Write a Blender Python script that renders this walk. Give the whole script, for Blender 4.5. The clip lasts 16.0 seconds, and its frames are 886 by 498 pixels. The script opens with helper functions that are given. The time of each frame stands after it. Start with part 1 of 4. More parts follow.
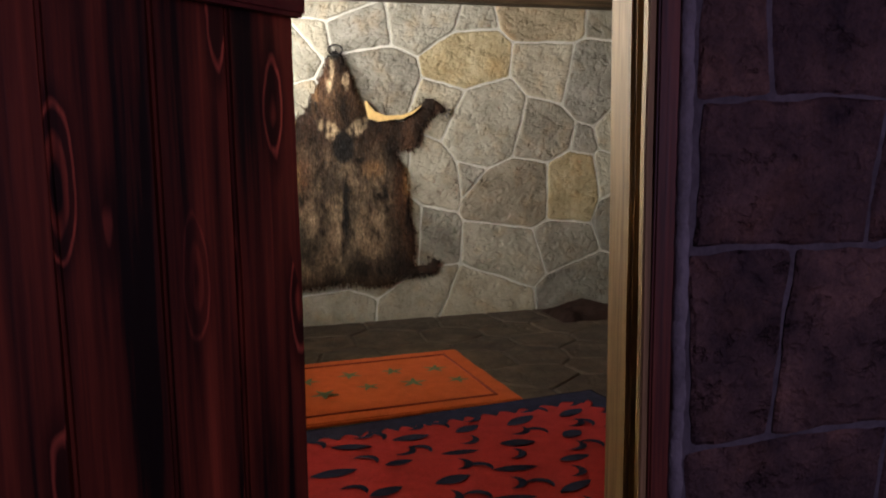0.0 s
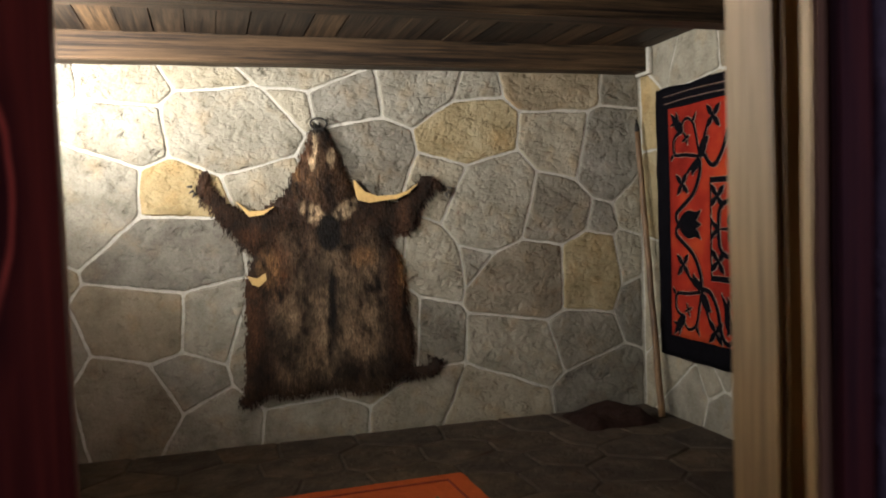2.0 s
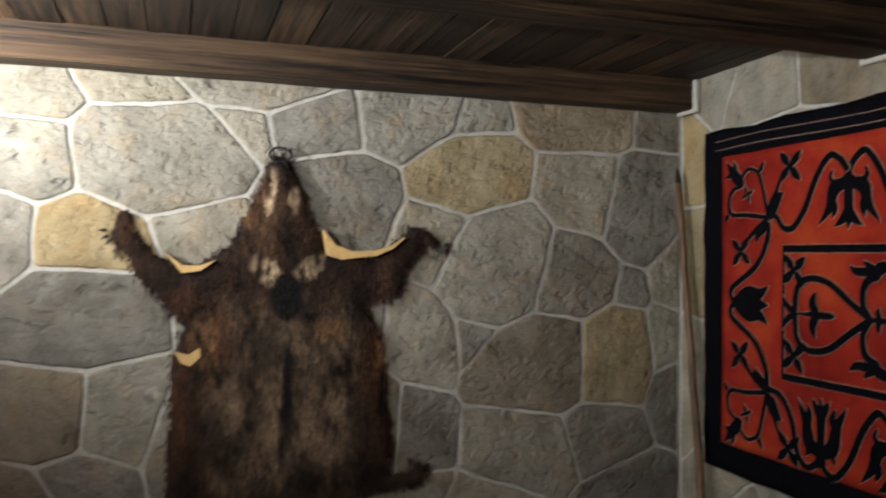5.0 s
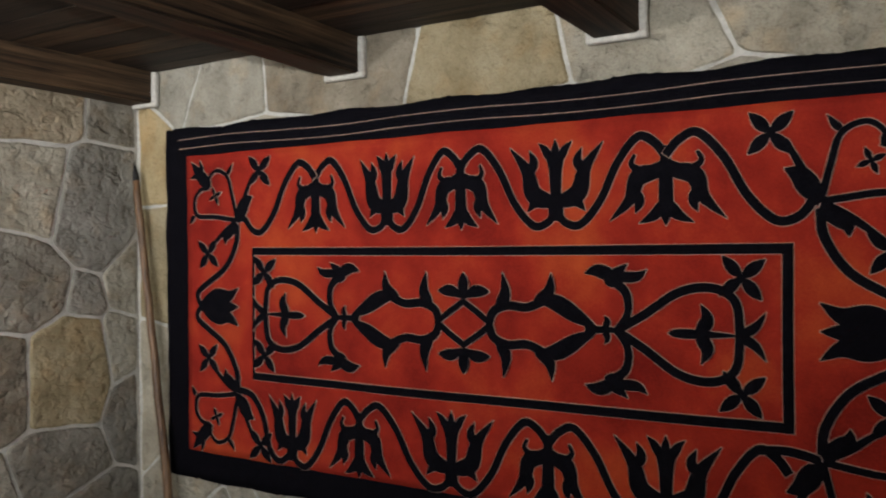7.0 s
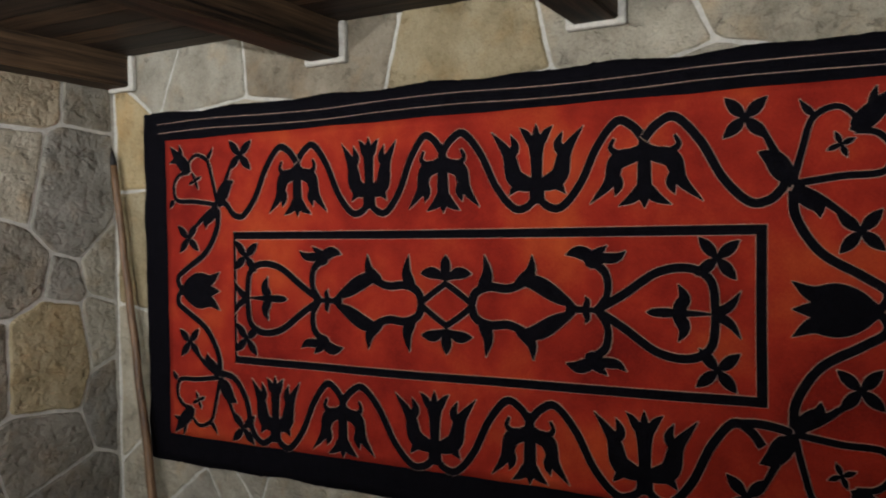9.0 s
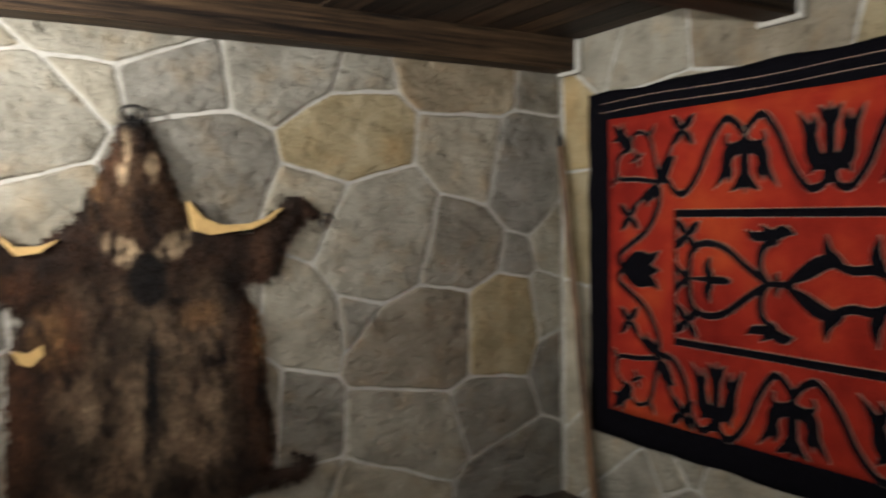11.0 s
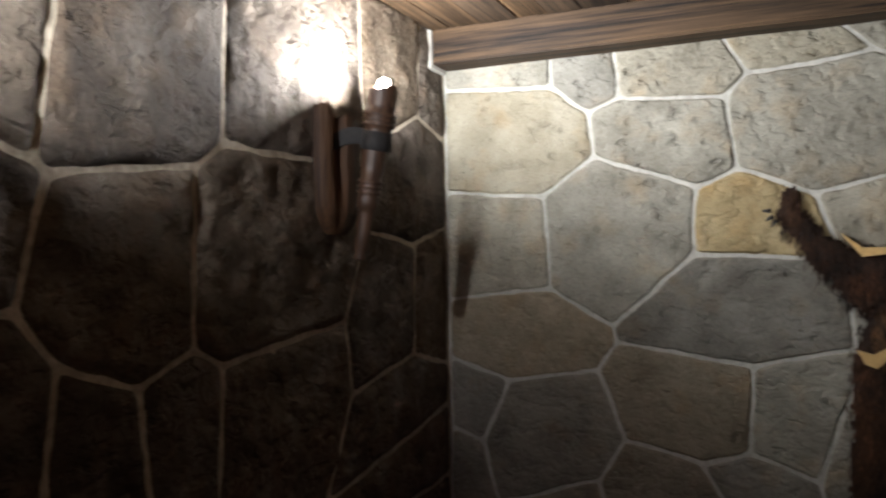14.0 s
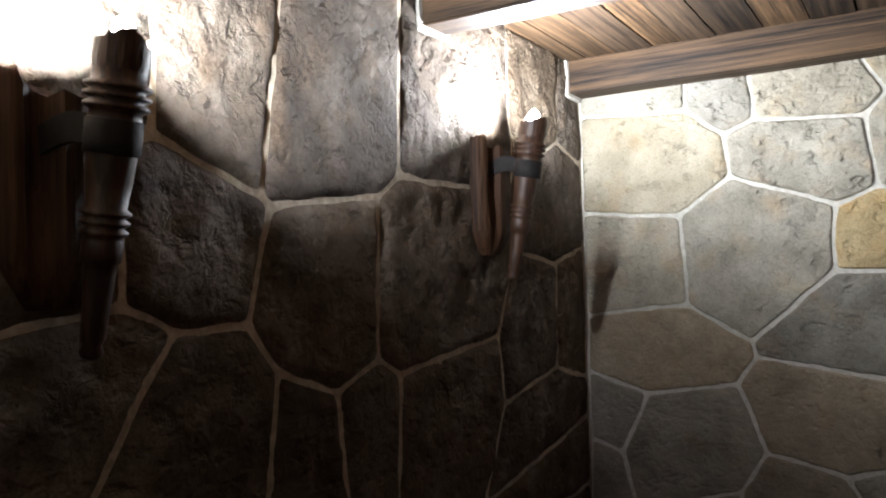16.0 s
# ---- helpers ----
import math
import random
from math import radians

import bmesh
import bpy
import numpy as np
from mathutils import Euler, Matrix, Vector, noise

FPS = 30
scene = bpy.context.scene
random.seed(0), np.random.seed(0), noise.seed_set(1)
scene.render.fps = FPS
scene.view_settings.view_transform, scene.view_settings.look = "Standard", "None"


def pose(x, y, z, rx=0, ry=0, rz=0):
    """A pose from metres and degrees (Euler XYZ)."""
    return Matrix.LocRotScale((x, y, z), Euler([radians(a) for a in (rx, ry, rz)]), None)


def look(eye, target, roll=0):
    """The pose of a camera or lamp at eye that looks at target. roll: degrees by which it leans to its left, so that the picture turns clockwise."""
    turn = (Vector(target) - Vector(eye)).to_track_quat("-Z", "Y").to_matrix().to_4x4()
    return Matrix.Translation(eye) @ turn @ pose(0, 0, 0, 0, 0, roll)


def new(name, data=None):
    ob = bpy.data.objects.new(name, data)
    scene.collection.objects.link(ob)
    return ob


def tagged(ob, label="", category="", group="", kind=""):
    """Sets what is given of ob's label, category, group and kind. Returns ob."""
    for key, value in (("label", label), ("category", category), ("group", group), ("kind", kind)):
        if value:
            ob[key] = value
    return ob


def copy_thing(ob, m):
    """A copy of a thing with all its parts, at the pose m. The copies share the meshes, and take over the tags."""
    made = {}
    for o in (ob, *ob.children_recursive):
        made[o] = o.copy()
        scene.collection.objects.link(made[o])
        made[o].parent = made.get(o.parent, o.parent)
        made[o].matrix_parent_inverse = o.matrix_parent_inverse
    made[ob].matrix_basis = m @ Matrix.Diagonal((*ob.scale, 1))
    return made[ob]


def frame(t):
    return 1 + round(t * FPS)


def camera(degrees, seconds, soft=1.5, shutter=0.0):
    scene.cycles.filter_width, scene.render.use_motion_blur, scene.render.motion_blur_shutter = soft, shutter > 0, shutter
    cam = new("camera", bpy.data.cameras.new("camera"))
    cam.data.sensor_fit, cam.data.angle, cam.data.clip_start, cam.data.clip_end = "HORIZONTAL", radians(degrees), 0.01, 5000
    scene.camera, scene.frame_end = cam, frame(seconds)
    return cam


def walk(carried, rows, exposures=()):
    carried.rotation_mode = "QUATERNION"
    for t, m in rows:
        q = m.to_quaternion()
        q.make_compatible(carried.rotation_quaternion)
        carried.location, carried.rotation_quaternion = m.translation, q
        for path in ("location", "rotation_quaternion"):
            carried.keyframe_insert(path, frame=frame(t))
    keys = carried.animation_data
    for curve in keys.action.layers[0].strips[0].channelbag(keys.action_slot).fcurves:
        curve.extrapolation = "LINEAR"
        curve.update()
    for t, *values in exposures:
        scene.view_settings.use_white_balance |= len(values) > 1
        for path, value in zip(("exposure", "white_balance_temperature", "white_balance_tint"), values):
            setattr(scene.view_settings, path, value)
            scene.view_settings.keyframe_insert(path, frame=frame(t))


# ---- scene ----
cam = camera(57.5, 16.0, soft=2.0, shutter=0.6)
PATH = [
    (0, (-0.907, -5.651, 1.307), (-0.346, -3.750, 1.036), -0.67),
    (0.5, (-0.875, -5.587, 1.313), (-0.303, -3.683, 1.096), -1.28),
    (1, (-0.782, -5.388, 1.327), (-0.238, -3.467, 1.206), -1.89),
    (1.5, (-0.707, -5.211, 1.338), (-0.207, -3.276, 1.258), -2.27),
    (2, (-0.670, -4.934, 1.338), (-0.112, -3.015, 1.255), -1.82),
    (2.5, (-0.606, -4.690, 1.339), (-0.065, -2.766, 1.259), -1.60),
    (3, (-0.465, -4.480, 1.334), (-0.020, -2.531, 1.279), -0.72),
    (3.2, (-0.420, -4.407, 1.334), (-0.025, -2.447, 1.277), -0.45),
    (5.3, (-0.452, -3.751, 1.456), (0.306, -1.901, 1.516), 0.96),
    (5.5, (-0.447, -3.707, 1.466), (0.471, -1.932, 1.539), 1.14),
    (6, (-0.458, -3.630, 1.491), (0.863, -2.130, 1.548), 0.11),
    (6.5, (-0.521, -3.543, 1.517), (1.088, -2.356, 1.540), -0.77),
    (7, (-0.604, -3.495, 1.512), (1.116, -2.475, 1.505), -0.51),
    (7.5, (-0.650, -3.485, 1.505), (1.115, -2.544, 1.485), -0.24),
    (8, (-0.665, -3.489, 1.502), (1.118, -2.585, 1.462), -0.23),
    (8.2, (-0.671, -3.491, 1.502), (1.113, -2.587, 1.456), -0.38),
    (10.3, (-0.680, -3.418, 1.507), (0.798, -2.072, 1.465), -1.26),
    (10.5, (-0.661, -3.416, 1.503), (0.712, -1.962, 1.453), -1.27),
    (11, (-0.599, -3.418, 1.487), (0.425, -1.701, 1.411), -0.69),
    (11.2, (-0.580, -3.421, 1.476), (0.309, -1.631, 1.392), -0.98),
    (11.5, (-0.560, -3.429, 1.456), (0.142, -1.557, 1.373), -1.34),
    (12, (-0.562, -3.429, 1.425), (-0.193, -1.464, 1.364), -2.18),
    (12.5, (-0.573, -3.432, 1.407), (-0.568, -1.432, 1.387), -2.73),
    (13, (-0.598, -3.392, 1.405), (-0.941, -1.422, 1.413), -2.73),
    (13.4, (-0.629, -3.409, 1.412), (-1.197, -1.491, 1.420), -1.82),
    (13.5, (-0.637, -3.413, 1.413), (-1.250, -1.510, 1.416), -1.75),
    (14, (-0.669, -3.437, 1.414), (-1.464, -1.601, 1.422), -1.15),
    (14.5, (-0.701, -3.504, 1.421), (-1.640, -1.739, 1.452), -1.05),
    (15, (-0.725, -3.589, 1.428), (-1.743, -1.868, 1.487), -1.24),
    (15.5, (-0.733, -3.658, 1.425), (-1.758, -1.942, 1.490), -1.61),
    (16, (-0.719, -3.715, 1.420), (-1.742, -1.997, 1.480), -1.65),
]
walk(cam, [(t, look(eye, target, roll)) for t, eye, target, roll in PATH],
     exposures=[(0.0, 1.1, 6500, 10), (1.2, 1.0, 6500, 10), (2.0, 0.55, 6500, 10), (3.2, 0.05, 6400, 10), (5.4, 0.3, 5900, 10), (6.2, 0.55, 5900, 10), (7.0, 0.75, 5900, 10), (8.2, 0.7, 5900, 10),
                (10.4, 0.5, 6100, 10), (11.0, 0.4, 6200, 10), (11.5, 0.1, 6300, 10), (12.0, -0.45, 6250, 10), (12.5, -0.7, 6200, 10), (13.0, -0.8, 6000, 10), (14.0, -0.85, 5800, 10), (15.0, -0.45, 5650, 10), (16.0, -0.45, 5600, 10)])

# ---- light ----
world = bpy.data.worlds.new("dusk")
world.use_nodes = True
scene.world = world
sky = world.node_tree.nodes.new("ShaderNodeTexSky")
sky.sky_type = "NISHITA"
sky.sun_disc = False
sky.sun_elevation = radians(2)
sky.sun_rotation = radians(200)
world.node_tree.links.new(sky.outputs[0], world.node_tree.nodes["Background"].inputs[0])
world.node_tree.nodes["Background"].inputs[1].default_value = 0.05


def lamp(name, kind, energy, colour, m, size=0.05, size_y=None):
    data = bpy.data.lights.new(name, kind)
    data.energy, data.color = energy, colour
    if kind == "POINT":
        data.shadow_soft_size = size
    else:
        data.shape, data.size, data.size_y = "RECTANGLE", size, size_y or size
    ob = new(name, data)
    ob.matrix_world = m
    return ob


TORCH_A = (-1.93, -1.0, 1.972)
TORCH_B = (-1.945, -2.762, 1.862)
BULB_UP = 0.0
for name, p, watts in (("torch_light", TORCH_A, 285), ("torch_light", TORCH_B, 360)):
    lamp(name, "POINT", watts, (1.0, 0.96, 0.9), pose(p[0], p[1], p[2] + BULB_UP), 0.02)
# unseen source of the outer room's cool light, assumed in its rear wall
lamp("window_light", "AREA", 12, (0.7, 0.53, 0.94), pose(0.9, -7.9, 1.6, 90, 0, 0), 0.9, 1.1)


# ---- materials ----
def material(name, rough=0.8, metal=0.0):
    mat = bpy.data.materials.new(name)
    mat.use_nodes = True
    nt = mat.node_tree
    bsdf = nt.nodes["Principled BSDF"]
    bsdf.inputs["Roughness"].default_value = rough
    bsdf.inputs["Metallic"].default_value = metal
    bsdf.inputs["Specular IOR Level"].default_value = 0.12 if rough > 0.8 else 0.4
    return mat, nt, bsdf


def node(nt, kind, **values):
    n = nt.nodes.new(kind)
    for key, value in values.items():
        if key in n.inputs:
            n.inputs[key].default_value = value
    return n


def coords(nt, scale=(1, 1, 1)):
    tc = nt.nodes.new("ShaderNodeNewGeometry")
    mp = nt.nodes.new("ShaderNodeMapping")
    mp.inputs["Scale"].default_value = scale
    nt.links.new(tc.outputs["Position"], mp.inputs[0])
    return mp.outputs[0]


def noise_tex(nt, vec, scale, detail=4, rough=0.55, distortion=0.0):
    n = node(nt, "ShaderNodeTexNoise", Scale=scale, Detail=detail, Roughness=rough, Distortion=distortion)
    nt.links.new(vec, n.inputs["Vector"])
    return n.outputs["Fac"]


def ramp(nt, fac, stops):
    r = nt.nodes.new("ShaderNodeValToRGB")
    el = r.color_ramp.elements
    while len(el) < len(stops):
        el.new(0.5)
    for e, (p, c) in zip(el, stops):
        e.position, e.color = p, (*c, 1)
    nt.links.new(fac, r.inputs[0])
    return r.outputs[0]


def mix(nt, kind, fac, a, b):
    m = nt.nodes.new("ShaderNodeMix")
    m.data_type, m.blend_type = "RGBA", kind
    for sock, val in ((m.inputs[0], fac), (m.inputs[6], a), (m.inputs[7], b)):
        if isinstance(val, (int, float)):
            sock.default_value = val
        elif isinstance(val, tuple):
            sock.default_value = (*val, 1)
        else:
            nt.links.new(val, sock)
    return m.outputs[2]


def add(nt, a, b, k):
    m = nt.nodes.new("ShaderNodeMath")
    m.operation = "MULTIPLY_ADD"
    nt.links.new(b, m.inputs[0])
    m.inputs[1].default_value = k
    nt.links.new(a, m.inputs[2])
    return m.outputs[0]


def bump(nt, bsdf, height, strength, distance):
    b = node(nt, "ShaderNodeBump", Strength=strength, Distance=distance)
    nt.links.new(height, b.inputs["Height"])
    nt.links.new(b.outputs[0], bsdf.inputs["Normal"])


def stone_material(name, low, mid, high, relief=1.0, grain=19):
    """Split stone: mottled tone, dented face with shallow flakes and pits."""
    mat, nt, bsdf = material(name, 0.82)
    pos = coords(nt)
    info = nt.nodes.new("ShaderNodeObjectInfo")
    shift = nt.nodes.new("ShaderNodeVectorMath")
    shift.operation = "MULTIPLY_ADD"
    nt.links.new(info.outputs["Random"], shift.inputs[0])
    shift.inputs[1].default_value = (7, 5, 9)
    nt.links.new(pos, shift.inputs[2])
    vec = shift.outputs[0]
    broad = noise_tex(nt, vec, 5.5, 4, 0.6)
    fine = noise_tex(nt, vec, 55, 6, 0.7)
    base = ramp(nt, add(nt, broad, fine, 0.3), [(0.4, low), (0.66, mid), (0.95, high)])
    tone = ramp(nt, info.outputs["Random"], [(0.0, (0.8, 0.8, 0.82)), (0.5, (1.0, 0.99, 0.97)), (1.0, (1.14, 1.08, 0.98))])
    col = mix(nt, "MULTIPLY", 1.0, base, tone)
    rusty = ramp(nt, noise_tex(nt, vec, 7, 3), [(0.52, (1, 1, 1)), (0.75, (1.1, 0.93, 0.74))])
    col = mix(nt, "MULTIPLY", 0.7, col, rusty)
    speck = ramp(nt, noise_tex(nt, vec, 140, 3), [(0.36, (0.4, 0.37, 0.34)), (0.47, (1, 1, 1)), (0.68, (1.12, 1.12, 1.12))])
    nt.links.new(mix(nt, "MULTIPLY", 0.3, col, speck), bsdf.inputs["Base Color"])
    # short shallow dents, a few deeper chips, and a fine grain
    flat = nt.nodes.new("ShaderNodeMapping")
    flat.inputs["Scale"].default_value = (1, 1, 1.25)
    nt.links.new(vec, flat.inputs[0])
    dent = ramp(nt, noise_tex(nt, flat.outputs[0], grain * 1.15, 3, 0.5, 0.3), [(0.26, (0, 0, 0)), (0.52, (1, 1, 1))])
    chip = ramp(nt, noise_tex(nt, flat.outputs[0], grain * 0.55, 5, 0.62, 0.2), [(0.27, (0, 0, 0)), (0.4, (0.85, 0.85, 0.85)), (0.75, (1, 1, 1))])
    h = add(nt, add(nt, chip, fine, 0.3), dent, 0.38)
    h = add(nt, h, noise_tex(nt, vec, 7, 3), 1.2)
    bump(nt, bsdf, h, 0.95, 0.023 * relief)
    return mat


GREY_STONE = stone_material("grey_stone", (0.17, 0.157, 0.125), (0.265, 0.25, 0.205), (0.37, 0.352, 0.295))
DARK_STONE = stone_material("dark_stone", (0.118, 0.108, 0.088), (0.19, 0.178, 0.148), (0.275, 0.262, 0.222))
PALE_OCHRE = stone_material("pale_ochre_stone", (0.23, 0.2, 0.138), (0.315, 0.283, 0.205), (0.4, 0.365, 0.28))
OCHRE_STONE = stone_material("ochre_stone", (0.2, 0.156, 0.082), (0.3, 0.247, 0.145), (0.39, 0.335, 0.218))
BROWN_STONE = stone_material("brown_stone", (0.143, 0.12, 0.084), (0.228, 0.198, 0.146), (0.32, 0.285, 0.217))
# west wall stone: base darkened and browned for the shade that lies there
ROUGH_STONE = stone_material("rough_stone", (0.045, 0.034, 0.024), (0.1, 0.08, 0.06), (0.21, 0.18, 0.145), 1.7, 15)
OUTER_STONE = stone_material("outer_stone", (0.035, 0.03, 0.04), (0.13, 0.085, 0.085), (0.3, 0.18, 0.155), 1.5)
SLATE = stone_material("slate", (0.034, 0.028, 0.022), (0.062, 0.05, 0.039), (0.115, 0.093, 0.07), 0.5)


def plain(name, colour, rough=0.85, var=0.25, scale=30.0, metal=0.0, relief=0.3, depth=0.004):
    mat, nt, bsdf = material(name, rough, metal)
    pos = coords(nt)
    f = add(nt, noise_tex(nt, pos, scale, 5, 0.6), noise_tex(nt, pos, scale / 7, 2), 0.6)
    lo = tuple(c * (1 - var) for c in colour)
    hi = tuple(min(1, c * (1 + var)) for c in colour)
    nt.links.new(ramp(nt, f, [(0.5, lo), (1.05, hi)]), bsdf.inputs["Base Color"])
    bump(nt, bsdf, f, relief, depth)
    return mat


# pale mortar coloured brown, as it looks in the west wall's shade
WEST_MORTAR = plain("shade_brown_mortar", (0.37, 0.315, 0.24), 0.95, 0.4, 40, relief=0.6, depth=0.008)
MORTAR = plain("mortar", (0.39, 0.372, 0.325), 0.95, 0.24, 45, relief=0.5, depth=0.006)
OUTER_MORTAR = plain("outer_mortar", (0.115, 0.105, 0.12), 0.95, 0.35, 45, relief=0.5, depth=0.006)
BEAD_MORTAR = plain("bead_mortar", (0.2, 0.19, 0.21), 0.95, 0.35, 30, relief=0.8, depth=0.01)
PLASTER = plain("plaster", (0.3, 0.28, 0.26), 0.95, 0.2, 20)
BLACK_FELT = plain("black_felt", (0.0035, 0.0032, 0.0045), 0.97, 0.4, 160, relief=0.5, depth=0.002)
BLACK_FELT.node_tree.nodes["Principled BSDF"].inputs["Specular IOR Level"].default_value = 0.03
NAVY_FELT = plain("navy_felt", (0.018, 0.022, 0.05), 0.97, 0.4, 120, relief=0.5, depth=0.002)
RUG_RED = plain("rug_red", (0.36, 0.035, 0.034), 0.97, 0.25, 110, relief=0.6, depth=0.003)
RUG_ORANGE = plain("rug_orange", (0.42, 0.085, 0.022), 0.97, 0.22, 110, relief=0.6, depth=0.003)
RUG_GREEN = plain("rug_green", (0.1, 0.12, 0.07), 0.97, 0.25, 110)
CORD = plain("pale_cord", (0.34, 0.24, 0.18), 0.9, 0.2, 140)
IRON = plain("black_iron", (0.02, 0.018, 0.017), 0.75, 0.4, 60, 0.5, 0.4, 0.002)
SKIN = plain("bare_skin", (0.5, 0.33, 0.125), 0.6, 0.2, 40)
DARK_CLAW = plain("claw", (0.02, 0.016, 0.013), 0.45, 0.3, 80)


def felt_red():
    mat, nt, bsdf = material("red_felt", 0.95)
    pos = coords(nt)
    broad = noise_tex(nt, pos, 3.0, 3)
    fibre = noise_tex(nt, pos, 130, 4, 0.7)
    col = ramp(nt, add(nt, broad, fibre, 0.3), [(0.42, (0.12, 0.0065, 0.0045)), (0.68, (0.25, 0.019, 0.009)), (0.95, (0.38, 0.06, 0.014))])
    nt.links.new(col, bsdf.inputs["Base Color"])
    bump(nt, bsdf, fibre, 0.4, 0.002)
    return mat


RED_FELT = felt_red()


def wood(name, dark, light, axis, rough=0.55, gloss=0.4, knots=0.0, bands=0.5, island=False):
    """Sawn timber: straight grain along one axis, broad bands, flame figure round knots."""
    mat, nt, bsdf = material(name, rough)
    info = nt.nodes.new("ShaderNodeObjectInfo")

    def along(across, length, deep=1.0):
        scale = [across, across * deep, across]
        scale[axis] = length
        shift = nt.nodes.new("ShaderNodeVectorMath")
        shift.operation = "MULTIPLY_ADD"
        nt.links.new(info.outputs["Random"], shift.inputs[0])
        shift.inputs[1].default_value = (31, 17, 23)
        nt.links.new(coords(nt, tuple(scale)), shift.inputs[2])
        return shift.outputs[0]

    grain = noise_tex(nt, along(55, 1.4), 1.0, 5, 0.65, 0.25)
    band = noise_tex(nt, along(11, 0.55), 1.0, 3, 0.5, 0.3)
    fibre = noise_tex(nt, along(230, 9.0), 1.0, 2, 0.5)
    f = add(nt, add(nt, grain, band, bands), fibre, 0.22)
    level = nt.nodes.new("ShaderNodeMath")
    level.operation = "DIVIDE"
    nt.links.new(f, level.inputs[0])
    level.inputs[1].default_value = 1.22 + bands
    f = level.outputs[0]
    mid = tuple(a * 0.6 + b * 0.4 for a, b in zip(dark, light))
    col = ramp(nt, f, [(0.4, dark), (0.5, mid), (0.62, light)])
    if island:
        geo = nt.nodes.new("ShaderNodeNewGeometry")
        col = mix(nt, "MULTIPLY", 1.0, col, ramp(nt, geo.outputs["Random Per Island"], [(0.0, (0.5, 0.48, 0.46)), (0.6, (1, 1, 1)), (0.8, (1.2, 1.15, 1.05)), (1.0, (2.2, 2.0, 1.6))]))
    if knots:
        vor = nt.nodes.new("ShaderNodeTexVoronoi")
        vor.inputs["Scale"].default_value = 1.0
        nt.links.new(along(19.0, 3.4, 0.0), vor.inputs["Vector"])
        near_knot = add(nt, vor.outputs["Distance"], noise_tex(nt, along(14, 5.0), 1.0, 3), 0.3)
        flame = ramp(nt, near_knot, [(0.2, (0.12, 0.1, 0.1)), (0.25, (1.5, 1.3, 1.2)), (0.31, (2.2, 2.2, 2.3)), (0.35, (0.3, 0.26, 0.28)), (0.43, (0.35, 0.3, 0.33)), (0.46, (3.6, 3.8, 4.2)), (0.49, (0.4, 0.36, 0.4)), (0.62, (1, 1, 1))])
        sparse = ramp(nt, vor.outputs["Color"], [(0.34, (0, 0, 0)), (0.42, (knots, knots, knots))])
        col = mix(nt, "MULTIPLY", sparse, col, flame)
    nt.links.new(col, bsdf.inputs["Base Color"])
    bsdf.inputs["Specular IOR Level"].default_value = gloss
    bump(nt, bsdf, f, 0.5, 0.004)
    return mat


BEAM_WOOD = wood("beam_wood", (0.0045, 0.0024, 0.0015), (0.085, 0.05, 0.024), 0, 0.65, 0.25)
BOARD_WOOD = wood("board_wood", (0.005, 0.003, 0.002), (0.078, 0.05, 0.029), 1, 0.65, 0.25, island=True)
DOOR_WOOD = wood("red_stained_wood", (0.008, 0.002, 0.0025), (0.34, 0.062, 0.028), 2, 0.42, knots=1.0, bands=2.2)
RAIL_WOOD = wood("red_rail_wood", (0.09, 0.014, 0.011), (0.2, 0.04, 0.025), 0, 0.5)
CASING_WOOD = wood("red_casing_wood", (0.05, 0.01, 0.008), (0.22, 0.05, 0.028), 2, 0.5)
PALE_WOOD = wood("pale_wood", (0.1, 0.058, 0.022), (0.46, 0.302, 0.128), 2, 0.6, bands=0.8)
TORCH_WOOD = wood("torch_wood", (0.012, 0.006, 0.0035), (0.085, 0.043, 0.023), 2, 0.5)
PLAQUE_WOOD = wood("plaque_wood", (0.014, 0.006, 0.003), (0.1, 0.05, 0.023), 2, 0.7, 0.2, bands=1.0)
STAFF_WOOD = wood("staff_wood", (0.05, 0.027, 0.013), (0.2, 0.115, 0.056), 2, 0.55)


# ---- building helpers ----
from mathutils import geometry


def mesh_object(name, verts, faces, mat, parent=None, label="", smooth=False):
    me = bpy.data.meshes.new(name)
    me.from_pydata([tuple(v) for v in verts], [], faces)
    me.materials.append(mat)
    if smooth:
        me.polygons.foreach_set("use_smooth", [True] * len(me.polygons))
    me.update()
    ob = new(name, me)
    if parent is not None:
        ob.parent = parent
    if label:
        ob["label"] = label
    return ob


def part(name, bm, mat, parent=None, label="", smooth=False):
    me = bpy.data.meshes.new(name)
    bmesh.ops.recalc_face_normals(bm, faces=bm.faces)
    bm.to_mesh(me)
    bm.free()
    me.materials.append(mat)
    if smooth:
        me.polygons.foreach_set("use_smooth", [True] * len(me.polygons))
    ob = new(name, me)
    if parent is not None:
        ob.parent = parent
    if label:
        ob["label"] = label
    return ob


def box_bm(lo, hi, bevel=0.0, bm=None, segments=1):
    own = bm is None
    bm = bm or bmesh.new()
    c = [(a + b) / 2 for a, b in zip(lo, hi)]
    s = [b - a for a, b in zip(lo, hi)]
    g = bmesh.ops.create_cube(bm, size=1.0, matrix=Matrix.Translation(c) @ Matrix.Diagonal((*s, 1)))
    if bevel and own:
        bmesh.ops.bevel(bm, geom=bm.edges[:], offset=bevel, segments=segments, affect="EDGES")
    return bm


